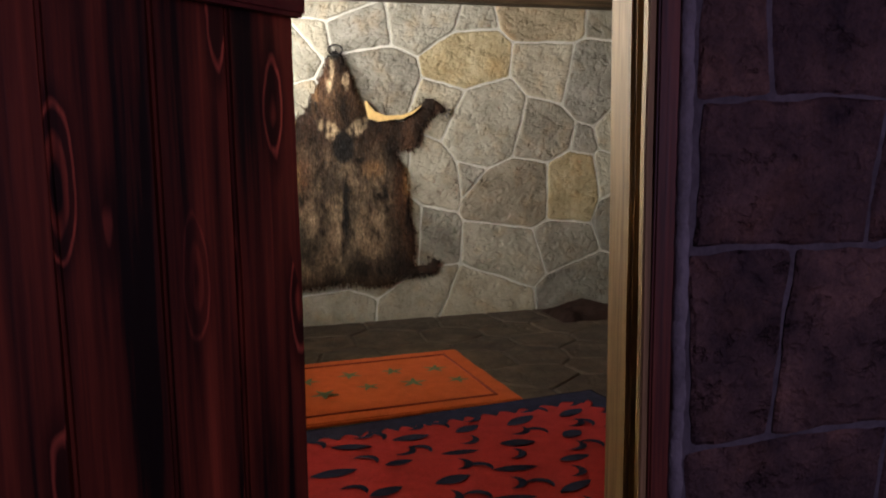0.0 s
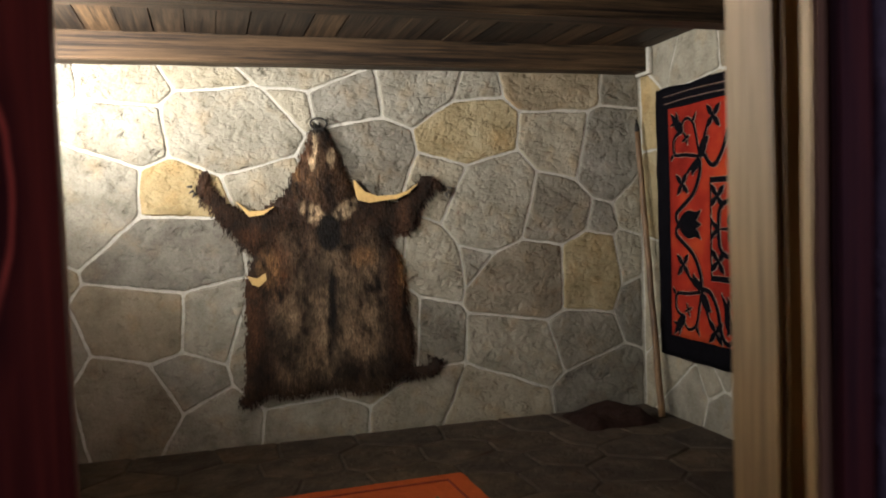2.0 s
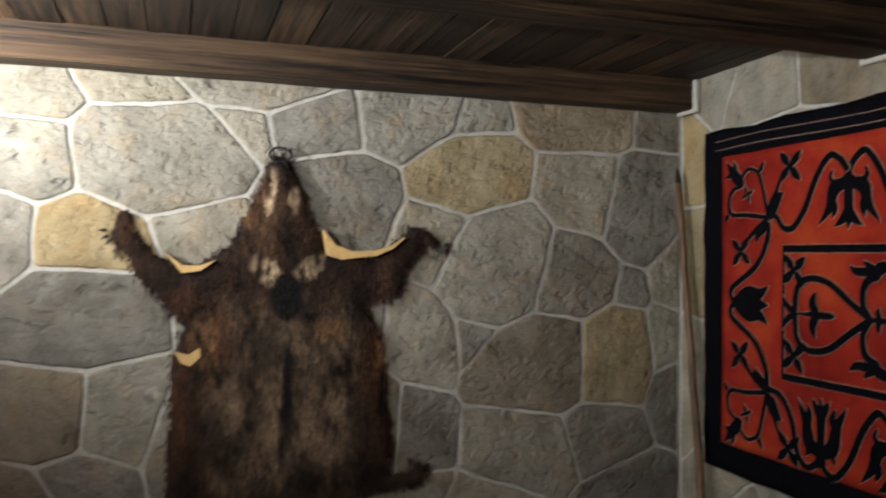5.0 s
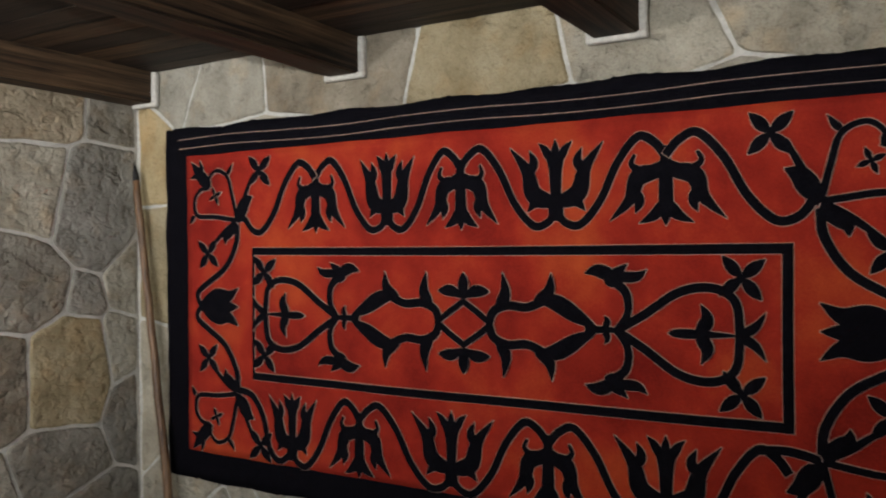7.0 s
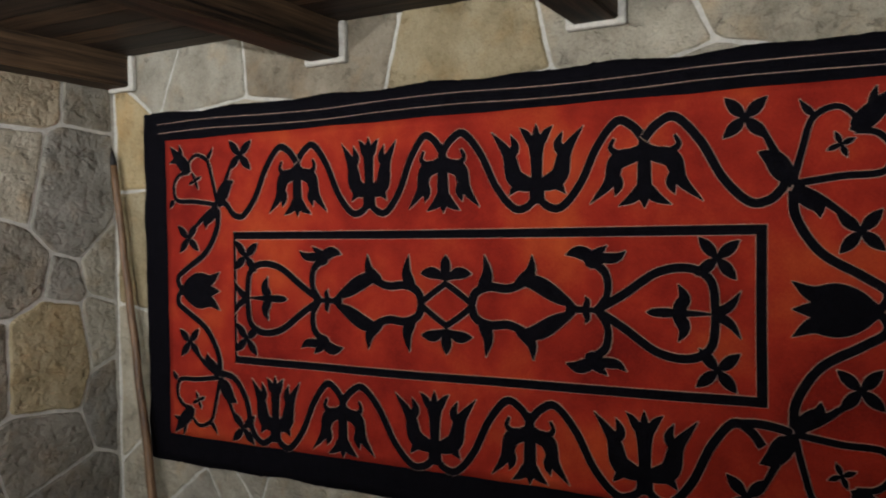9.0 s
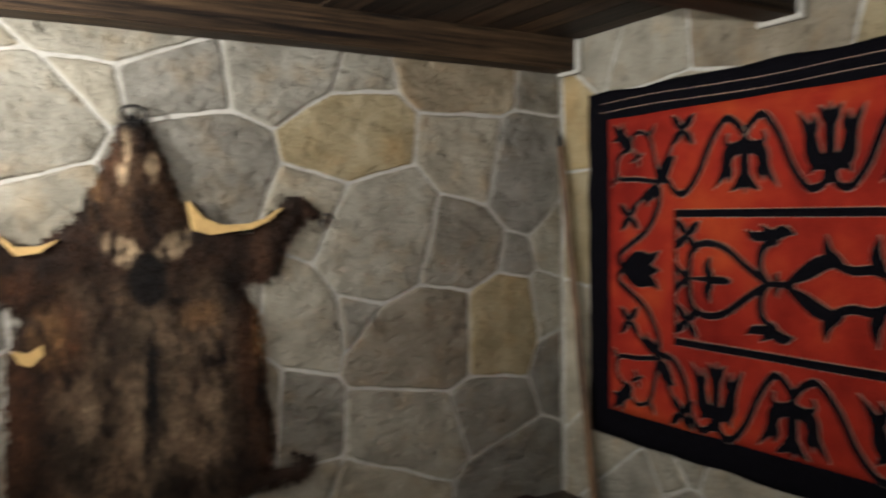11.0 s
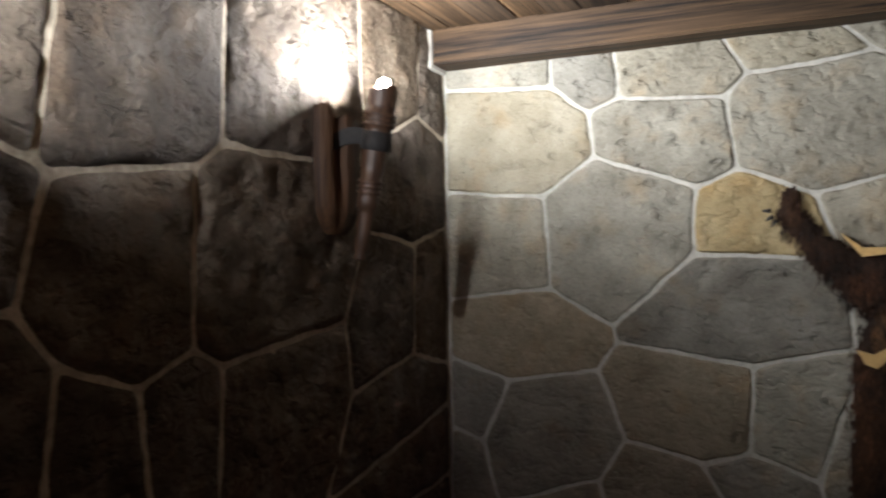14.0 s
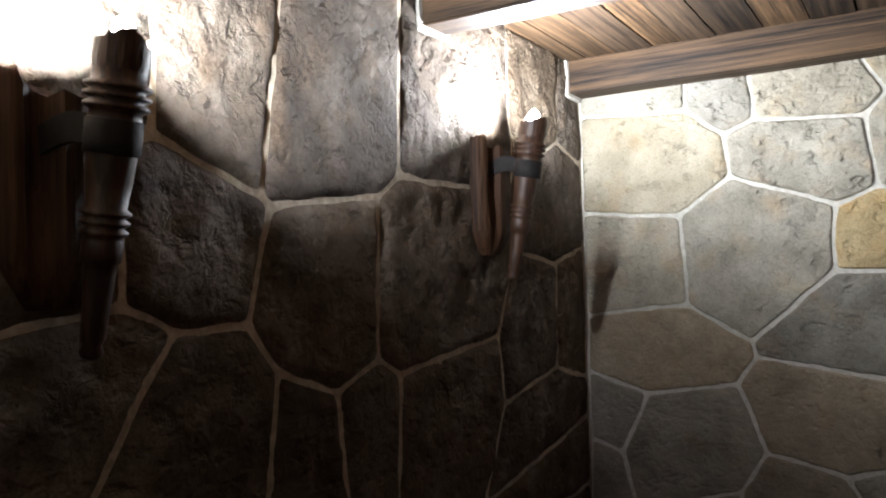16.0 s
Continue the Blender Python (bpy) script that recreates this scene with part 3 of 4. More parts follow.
part("left_post", rough_beam((OPEN0, -4.3, -0.002), (OPEN0 + 0.05, -4.15, HEAD), 2, 0.008, 0.003, 10, 5), DOOR_WOOD, frame_1)
part("lintel", rough_beam((OPEN0 + 0.05, -4.225, HEAD - 0.1), (-0.105, -4.09, HEAD), 0, 0.008, 0.003, 10, 6), DOOR_WOOD, frame_1)
bead = bmesh.new()
for k in range(36):
    z = -0.14 + k * 0.062
    bmesh.ops.create_uvsphere(bead, u_segments=8, v_segments=6, radius=0.022 + 0.005 * noise.noise(Vector((k * 0.7, 1, 2))),
                              matrix=Matrix.Translation((-0.012 + 0.004 * noise.noise(Vector((k * 0.5, 3, 2))), OUT - 0.003, z)) @ Matrix.Diagonal((0.8, 0.7, 2.6, 1)))
part("mortar_bead", bead, BEAD_MORTAR, frame_1, "rough grey mortar bead", True)

# the leaf stands open towards the outer room, hinged on the left post
leaf = tagged(new("door_leaf"), "open red-stained plank door leaf with heavy rails", "door")
part("back_board", box_bm((-0.69, 0.02, 0.02), (-0.004, 0.034, HEAD - 0.02)), DOOR_WOOD, leaf)
edges = [-0.7, -0.55, -0.42, -0.27, -0.14, 0.0]
for a, b in zip(edges, edges[1:]):
    part("plank", rough_beam((a + 0.0015, -0.02, 0.01), (b - 0.0015, 0.02, HEAD - 0.01), 2, 0.005, 0.003, 12, a * 9), DOOR_WOOD, leaf)
for z0, z1, k in ((1.492, 1.69, 8), (0.25, 0.42, 9)):
    part("rail", rough_beam((-0.69, -0.048, z0), (0.0, -0.021, z1), 0, 0.006, 0.002, 10, k), RAIL_WOOD, leaf, "dark red horizontal rail")
leaf.matrix_world = pose(-0.772, -4.335, 0, 0, 0, 41)


# ---- torches ----
def wall_torch():
    """A turned torch in an iron strap on a half-log plaque. The origin is the rim of the torch; +x points into the room."""
    top = tagged(new("wall_torch"), "turned wooden wall torch with iron strap on log plaque, lit", "wall lamp", "wall torches")
    tilt = pose(0, 0, 0, 0, 10.5, 0)
    wide = 1.3
    prof = [(0.008, -0.592), (0.014, -0.588), (0.017, -0.578), (0.013, -0.565), (0.017, -0.555), (0.019, -0.5), (0.022, -0.43), (0.0235, -0.412), (0.028, -0.408), (0.0285, -0.37),
            (0.026, -0.364), (0.033, -0.357), (0.033, -0.352), (0.027, -0.346), (0.034, -0.339), (0.034, -0.334), (0.027, -0.328), (0.035, -0.321), (0.035, -0.316), (0.028, -0.31), (0.032, -0.26), (0.035, -0.215),
            (0.036, -0.145), (0.035, -0.135), (0.045, -0.128), (0.045, -0.122), (0.036, -0.116), (0.046, -0.11), (0.046, -0.104), (0.036, -0.098), (0.046, -0.092), (0.046, -0.086), (0.037, -0.08), (0.037, -0.06), (0.037, -0.04)]
    part("shaft", lathe([(r * wide, h) for r, h in prof], tilt, 20), TORCH_WOOD, top, "turned dark wooden shaft with ring grooves", True)
    # jagged cup round the bulb, highest on the side of the wall
    bm = bmesh.new()
    n = 44

    def rim(a):
        def peak(at, height, half):
            return height * max(0.0, 1 - abs((a - at + math.pi) % (2 * math.pi) - math.pi) / half)

        # -0.42 rise added to dim the east wall, 0.72 dip to light the north
        tall = peak(2.5, 0.045, 0.5) + peak(0.95, 0.026, 0.16) + peak(-0.42, 0.024, 0.75) + peak(-1.15, 0.012, 0.2) - peak(0.72, 0.01, 0.75)
        return -0.008 + tall + 0.006 * noise.noise(Vector((math.cos(a) * 5, math.sin(a) * 5, 4.0)))

    rows = []
    for r, base in ((0.037, -0.06), (0.0385, -0.045), (0.039, None), (0.031, None), (0.03, -0.055)):
        row = []
        for k in range(n):
            a = 2 * math.pi * k / n
            h = base if base is not None else rim(a)
            rr = r + 0.0012 * noise.noise(Vector((math.cos(a) * 9, math.sin(a) * 9, h * 30)))
            row.append(bm.verts.new(tilt @ Vector((wide * rr * math.cos(a), wide * rr * math.sin(a), h))))
        rows.append(row)
    for a, b in zip(rows, rows[1:]):
        for k in range(n):
            bm.faces.new((a[k], a[(k + 1) % n], b[(k + 1) % n], b[k]))
    bm.faces.new(rows[-1])
    part("cup", bm, TORCH_WOOD, top, "charred jagged wooden cup")
    part("iron_collar", lathe([(0.037 * wide, -0.212), (0.0395 * wide, -0.21), (0.0395 * wide, -0.15), (0.037 * wide, -0.148)], tilt, 24), IRON, top, "black iron collar", True)
    # strap from the plaque to the collar
    bm = bmesh.new()
    steps = 12
    prev = None
    for k in range(steps + 1):
        t = k / steps
        px = -0.175 + 0.13 * t
        py = -0.05 * (1 - t)
        pz = -0.178 + 0.03 * math.sin(t * math.pi * 0.9) - 0.008 * t
        ring = [bm.verts.new((px, py + s * 0.008, pz + h)) for s, h in ((-1, -0.028), (1, -0.028), (1, 0.028), (-1, 0.028))]
        if prev:
            for j in range(4):
                bm.faces.new((prev[j], prev[(j + 1) % 4], ring[(j + 1) % 4], ring[j]))
        else:
            bm.faces.new(ring)
        prev = ring
    bm.faces.new(prev)
    part("strap", bm, IRON, top, "curved black iron strap")
    # plaque: half a split log, hollowed beside one standing edge, with a rounded foot
    bm = bmesh.new()
    rows = []
    m = 24
    for k in range(19):
        v = k / 18
        z = -0.49 + 0.4 * v
        foot = 1 - (1 - min(1, v / 0.3)) ** 2
        row = []
        for j in range(m + 1):
            a = math.pi * j / m
            side = -math.cos(a)
            d = 0.075 * math.sin(a) ** 0.6
            d *= 1 - 0.62 * max(0.0, 1 - ((side + 0.42) / 0.3) ** 2) * min(1, v * 1.6)
            w = 0.004 * noise.noise(Vector((j * 0.8, k * 0.25, 1)))
            top_cut = (0.02 * noise.noise(Vector((j * 0.9, 0.3, 5))) + (0.035 if side < -0.72 else -0.02 * side)) * (k == 18)
            row.append(bm.verts.new((-0.203 + d * (0.45 + 0.55 * foot) + w, 0.125 * side * (0.5 + 0.5 * foot) - 0.012, z + top_cut)))
        rows.append(row)
    for a, b in zip(rows, rows[1:]):
        for j in range(m):
            bm.faces.new((a[j], a[j + 1], b[j + 1], b[j]))
        bm.faces.new((a[0], b[0], b[m], a[m]))
    bm.faces.new(rows[0])
    bm.faces.new(rows[-1])
    part("plaque", bm, PLAQUE_WOOD, top, "dark split-log plaque")
    # bulb
    glow, nt, bsdf = material("bulb_glow", 0.3)
    bsdf.inputs["Emission Color"].default_value = (1, 0.9, 0.75, 1)
    bsdf.inputs["Emission Strength"].default_value = 40
    bm = bmesh.new()
    bmesh.ops.create_uvsphere(bm, u_segments=16, v_segments=10, radius=0.022, matrix=Matrix.Translation((0, 0, BULB_UP + 0.012)) @ Matrix.Diagonal((1, 1, 1.25, 1)))
    bulb = part("bulb", bm, glow, top, "glowing frosted bulb", True)
    bulb.visible_shadow = False
    return top


torch = wall_torch()
torch.matrix_world = pose(*TORCH_A)
copy_thing(torch, pose(*TORCH_B))


# ---- the hide on the north wall ----
def capsule(px, pz, ax, az, bx, bz, ra, rb):
    dx, dz = bx - ax, bz - az
    t = max(0.0, min(1.0, ((px - ax) * dx + (pz - az) * dz) / (dx * dx + dz * dz + 1e-9)))
    return math.hypot(px - ax - t * dx, pz - az - t * dz) - (ra + (rb - ra) * t)


def smooth_min(a, b, k):
    h = max(k - abs(a - b), 0) / k
    return min(a, b) - h * h * k / 4


def hide_field(x, z):
    """Signed distance to the outline of the hung hide."""
    d = capsule(x, z, 0, 1.84, 0, 1.56, 0.07, 0.19)
    d = smooth_min(d, capsule(x, z, 0, 1.45, 0, 1.25, 0.2, 0.28), 0.06)
    body = capsule(x, z, -0.17, 0.95, -0.2, 0.55, 0.3, 0.29)
    body = min(body, capsule(x, z, 0.2, 1.0, 0.25, 0.55, 0.3, 0.3))
    body = min(body, capsule(x, z, -0.24, 0.48, 0.27, 0.48, 0.2, 0.2))
    d = smooth_min(d, body, 0.08)
    d = smooth_min(d, capsule(x, z, -0.2, 1.35, -0.4, 1.26, 0.14, 0.105), 0.06)
    d = smooth_min(d, capsule(x, z, -0.4, 1.26, -0.56, 1.38, 0.1, 0.068), 0.05)
    d = smooth_min(d, capsule(x, z, -0.56, 1.38, -0.665, 1.53, 0.066, 0.045), 0.04)
    d = smooth_min(d, capsule(x, z, -0.68, 1.53, -0.675, 1.615, 0.05, 0.036), 0.02)
    d = smooth_min(d, capsule(x, z, 0.22, 1.36, 0.5, 1.33, 0.13, 0.1), 0.07)
    d = smooth_min(d, capsule(x, z, 0.5, 1.35, 0.67, 1.55, 0.085, 0.06), 0.05)
    d = min(d, capsule(x, z, 0.67, 1.56, 0.77, 1.51, 0.05, 0.022))
    d = smooth_min(d, capsule(x, z, -0.38, 0.4, -0.48, 0.27, 0.11, 0.05), 0.05)
    d = min(d, capsule(x, z, 0.45, 0.36, 0.66, 0.36, 0.045, 0.036))
    d = smooth_min(d, capsule(x, z, 0.66, 0.37, 0.73, 0.4, 0.036, 0.024), 0.02)
    d = min(d, capsule(x, z, 0.72, 0.41, 0.64, 0.45, 0.022, 0.014))
    return d + 0.012 * noise.noise(Vector((x * 14, z * 14, 3))) + 0.006 * noise.noise(Vector((x * 40, z * 40, 7)))


def near(x, z, cx, cz, rx, rz):
    return max(0.0, 1 - ((x - cx) / rx) ** 2 - ((z - cz) / rz) ** 2)


def fur_colour(x, z):
    """Tone of the pelt: near-black umber, grizzled back, rusty flanks, pale collar."""
    n = noise.noise(Vector((x * 11, z * 6, 1))) + 0.8 * noise.noise(Vector((x * 32, z * 20, 5)))
    tuft = noise.noise(Vector((x * 7, z * 4, 11)))
    col = Vector((0.034, 0.016, 0.008)) * (1 + 0.7 * n)
    edge = abs(x - 0.03)
    grey = max(0, 1 - (edge / 0.4) ** 2) * max(0, 1 - ((z - 0.78) / 0.55) ** 2) * (0.75 + 0.25 * math.cos(edge * 24))
    col = col.lerp(Vector((0.24, 0.17, 0.105)), max(0, min(1, grey * (0.95 + 1.3 * n))))
    rust = near(x, z, 0.5, 0.93, 0.13, 0.34) + 0.8 * near(x, z, -0.44, 0.75, 0.08, 0.34) + near(x, z, -0.27, 1.05, 0.11, 0.2) + near(x, z, -0.11, 1.72, 0.07, 0.16) + 0.6 * near(x, z, -0.45, 1.27, 0.2, 0.06)
    col = col.lerp(Vector((0.11, 0.045, 0.019)), max(0, min(1, rust * (0.8 + 1.0 * n))))
    head = near(x, z, 0.02, 1.66, 0.19, 0.26)
    col = col.lerp(Vector((0.1, 0.055, 0.028)), max(0, min(1, head * (0.7 + 1.3 * n))))
    pale = 1.4 * near(x + 0.7 * (z - 1.4), z, -0.07, 1.39, 0.075, 0.08) + 1.4 * near(x - 0.7 * (z - 1.4), z, 0.13, 1.4, 0.075, 0.075) + 1.5 * near(x, z, -0.05, 1.69, 0.024, 0.05) + 1.3 * near(x, z, 0.06, 1.72, 0.03, 0.07) + 1.2 * near(x, z, -0.03, 1.8, 0.016, 0.09)
    col = col.lerp(Vector((0.6, 0.45, 0.28)), max(0.0, min(0.9, pale * (0.9 + 1.9 * n))))
    gold = near(x, z, -0.33, 1.07, 0.08, 0.14) + near(x, z, 0.5, 1.0, 0.06, 0.18) + near(x, z, -0.15, 1.62, 0.03, 0.16) + 0.6 * near(x, z, 0.24, 1.12, 0.1, 0.08)
    col = col.lerp(Vector((0.3, 0.16, 0.065)), max(0.0, min(0.85, gold * (0.85 + 1.6 * n))))
    spot = 1.6 * near(x, z, 0.035, 1.27, 0.085, 0.13) + 0.45 * near(x, z, -0.05, 1.04, 0.12, 0.16) + 0.7 * near(x, z, 0.04, 0.8, 0.03, 0.3)
    col = col.lerp(Vector((0.009, 0.006, 0.005)), min(1, spot * 1.6))
    mouth = near(x, z, 0.0, 1.9, 0.09, 0.04)
    col = col.lerp(Vector((0.01, 0.008, 0.007)), min(1, mouth * 2))
    return col * (0.62 + 0.55 * max(-0.9, tuft))


def fur_material():
    mat, nt, bsdf = material("fur", 0.75)
    att = nt.nodes.new("ShaderNodeVertexColor")
    att.layer_name = "tone"
    streak = noise_tex(nt, coords(nt, (90, 90, 14)), 1.0, 3, 0.6)
    nt.links.new(mix(nt, "MULTIPLY", 1.0, att.outputs[0], ramp(nt, streak, [(0.3, (0.5, 0.5, 0.5)), (0.75, (1.45, 1.4, 1.35))])), bsdf.inputs["Base Color"])
    bsdf.inputs["Specular IOR Level"].default_value = 0.25
    bump(nt, bsdf, streak, 0.7, 0.01)
    return mat


FUR = fur_material()


def toned(ob, tones):
    layer = ob.data.color_attributes.new("tone", "FLOAT_COLOR", "POINT")
    layer.data.foreach_set("color", np.array([(*c, 1.0) for c in tones], dtype=np.float32).ravel())


def hung_hide():
    top = tagged(new("animal_hide"), "dark brown fur hide hung spread on stone wall", "hide")
    step = 0.016
    ids, verts, tones, faces = {}, [], [], []
    nx, nz = round(1.7 / step), round(1.85 / step)
    inside = {}
    for i in range(nx + 1):
        for j in range(nz + 1):
            x, z = -0.85 + i * step, 0.15 + j * step
            d = hide_field(x, z)
            if d < 0:
                inside[(i, j)] = (x, z, d)

    def vid(key):
        if key not in ids:
            x, z, d = inside[key]
            puff = 0.045 * (1 - math.exp(d / 0.05)) + 0.02 * near(x, z, 0, 1.7, 0.16, 0.22) + 0.008 * noise.noise(Vector((x * 6, z * 6, 9)))
            ids[key] = len(verts)
            verts.append((x, -0.006 - max(puff, 0.0), z))
            tones.append(fur_colour(x, z))
        return ids[key]

    for (i, j) in inside:
        quad = [(i, j), (i + 1, j), (i + 1, j + 1), (i, j + 1)]
        if all(q in inside for q in quad):
            faces.append(tuple(vid(q) for q in quad))
    pelt = mesh_object("pelt", verts, faces, FUR, top, "dark brown fur pelt", True)
    solid = pelt.modifiers.new("thickness", "SOLIDIFY")
    solid.thickness, solid.offset = 0.008, -1
    toned(pelt, tones)
    # hair standing off the pelt
    rnd = random.Random(21)
    hv, hf, ht = [], [], []
    keys = list(ids)
    for _ in range(30000):
        key = keys[rnd.randrange(len(keys))]
        x, y, z = verts[ids[key]]
        x += rnd.uniform(-step, step)
        z += rnd.uniform(-step, step)
        d = inside[key][2]
        if d > -0.02 and rnd.random() < 0.6:
            continue
        out = Vector((x * 0.35 + rnd.uniform(-0.35, 0.35), -0.35, -1 + rnd.uniform(-0.25, 0.25))).normalized()
        ln = rnd.uniform(0.016, 0.042)
        side = Vector((rnd.uniform(0.6, 1), rnd.uniform(-0.4, 0.4), 0.2)).normalized() * rnd.uniform(0.0016, 0.0034)
        p = Vector((x, y + 0.002, z))
        a = len(hv)
        mid = p + out * ln * 0.55 + Vector((0, -0.004, 0))
        hv += [p - side, p + side, mid + side * 0.8, mid - side * 0.8, p + out * ln]
        hf += [(a, a + 1, a + 2, a + 3), (a + 3, a + 2, a + 4)]
        c = fur_colour(x, z) * rnd.uniform(0.5, 1.9)
        ht += [c * 0.7, c * 0.7, c, c, c * 1.25]
    hair = mesh_object("hair", hv, hf, FUR, top, "coarse brown guard hair")
    toned(hair, ht)
    tagged(hair, kind="stuff")
    # bare skin at the arm pits
    for pts in (((0.2, 1.57), (0.26, 1.5), (0.34, 1.47), (0.46, 1.475), (0.54, 1.5), (0.6, 1.54), (0.54, 1.485), (0.46, 1.45), (0.37, 1.44), (0.29, 1.43), (0.22, 1.45)), ((-0.455, 1.015), (-0.4, 1.0), (-0.35, 1.03), (-0.345, 0.99), (-0.39, 0.95), (-0.43, 0.965)), ((-0.5, 1.455), (-0.43, 1.4), (-0.35, 1.4), (-0.28, 1.425), (-0.35, 1.375), (-0.43, 1.365))):
        bm = bmesh.new()
        a = [bm.verts.new((x, -0.062, z)) for x, z in pts]
        b = [bm.verts.new((x, -0.012, z)) for x, z in pts]
        bm.faces.new(a)
        bm.faces.new(b[::-1])
        for k in range(len(a)):
            bm.faces.new((a[k], a[k - 1], b[k - 1], b[k]))
        part("skin_flap", bm, SKIN, top, "pale yellow bare skin flap")
    # hanging ring
    bm = bmesh.new()
    n = 18
    prev = first = None
    for k in range(n):
        a = 2 * math.pi * k / n
        c = Vector((0.05 * math.cos(a), -0.03, 1.915 + 0.033 * math.sin(a)))
        r = Vector((math.cos(a), 0, math.sin(a)))
        ring = [bm.verts.new(c + 0.006 * (math.cos(b) * r + math.sin(b) * Vector((0, 1, 0)))) for b in (0, 1.57, 3.14, 4.71)]
        if prev:
            for j in range(4):
                bm.faces.new((prev[j], prev[(j + 1) % 4], ring[(j + 1) % 4], ring[j]))
        first = first or ring
        prev = ring
    for j in range(4):
        bm.faces.new((prev[j], prev[(j + 1) % 4], first[(j + 1) % 4], first[j]))
    part("hanging_ring", bm, IRON, top, "dark iron hanging ring", True)
    # claws
    for cx, cz, dirs in ((-0.7, 1.55, ((-0.06, 0.0), (-0.05, -0.03), (-0.035, -0.05))), (0.77, 1.51, ((0.045, 0.0), (0.04, -0.03), (0.02, -0.045)))):
        for dx, dz in dirs:
            bm = bmesh.new()
            bmesh.ops.create_cone(bm, segments=8, radius1=0.01, radius2=0.003, depth=0.032, cap_ends=True,
                                  matrix=Matrix.Translation((cx + dx, -0.035, cz + dz)) @ Vector((dx, 0, dz)).to_track_quat("Z", "Y").to_matrix().to_4x4())
            part("claw", bm, DARK_CLAW, top, "black claw", True)
    return top


hung_hide()


# ---- the tapestry on the east wall ----
def cloth_depth(u, v):
    return 0.03 + 0.012 * noise.noise(Vector((u * 1.6, v * 1.1, 2))) + 0.004 * noise.noise(Vector((u * 5, v * 3, 8)))


def on_cloth(u, v, d):
    return (X1 - cloth_depth(u, v) - d, -u, v)


def spline(points, steps=9):
    """A smooth line through points."""
    pts = [Vector(p) for p in points]
    pts = [pts[0] * 2 - pts[1]] + pts + [pts[-1] * 2 - pts[-2]]
    out = []
    for i in range(1, len(pts) - 2):
        p0, p1, p2, p3 = pts[i - 1:i + 3]
        for k in range(steps):
            t = k / steps
            out.append(0.5 * ((2 * p1) + (p2 - p0) * t + (2 * p0 - 5 * p1 + 4 * p2 - p3) * t * t + (3 * p1 - p0 - 3 * p2 + p3) * t ** 3))
    out.append(pts[-2])
    return out


class Ornament:
    """Flat felt shapes on the cloth: strips and leaves, with a pale cord round each."""

    def __init__(self, parent):
        self.parent, self.cv, self.cf, self.lift = parent, [], [], 0.0
        self.begin()

    def begin(self):
        self.verts, self.faces = [], []

    def strip(self, pts, widths):
        self.lift += 0.00003
        for grow, verts, faces, d in ((0.0, self.verts, self.faces, 0.004), (0.0019, self.cv, self.cf, 0.0015)):
            a = len(verts)
            n = len(pts)
            for k, p in enumerate(pts):
                tan = (pts[min(k + 1, n - 1)] - pts[max(k - 1, 0)]).normalized()
                if grow and k in (0, n - 1):
                    p = p + tan * (grow if k else -grow)
                nor = Vector((-tan.y, tan.x)) * (widths[k] + grow)
                verts.append(on_cloth(*(p + nor), d + self.lift))
                verts.append(on_cloth(*(p - nor), d + self.lift))
            for k in range(n - 1):
                faces.append((a + 2 * k, a + 2 * k + 2, a + 2 * k + 3, a + 2 * k + 1))

    def scroll(self, points, w0=0.016, w1=0.016, bulge=0.0):
        pts = spline(points)
        n = len(pts) - 1
        self.strip(pts, [w0 + (w1 - w0) * k / n + bulge * math.sin(math.pi * k / n) for k in range(n + 1)])

    def leaf(self, points, w, skew=0.6):
        pts = spline(points, 7)
        n = len(pts) - 1
        self.strip(pts, [max(0.0012, w * math.sin(math.pi * (k / n) ** skew) ** 0.8) if 0 < k < n else 0.0012 for k in range(n + 1)])

    def flare(self, points, w0, w1):
        pts = spline(points, 7)
        n = len(pts) - 1
        self.strip(pts, [w0 + (w1 - w0) * (k / n) ** 2.2 for k in range(n + 1)])

    def end(self, name, label=""):
        mesh_object(name, self.verts, self.faces, BLACK_FELT, self.parent, label)
        self.begin()

    def cord(self):
        ob = mesh_object("outline_cord", self.cv, self.cf, CORD, self.parent, "thin pale outline stitching")
        tagged(ob, kind="stuff")


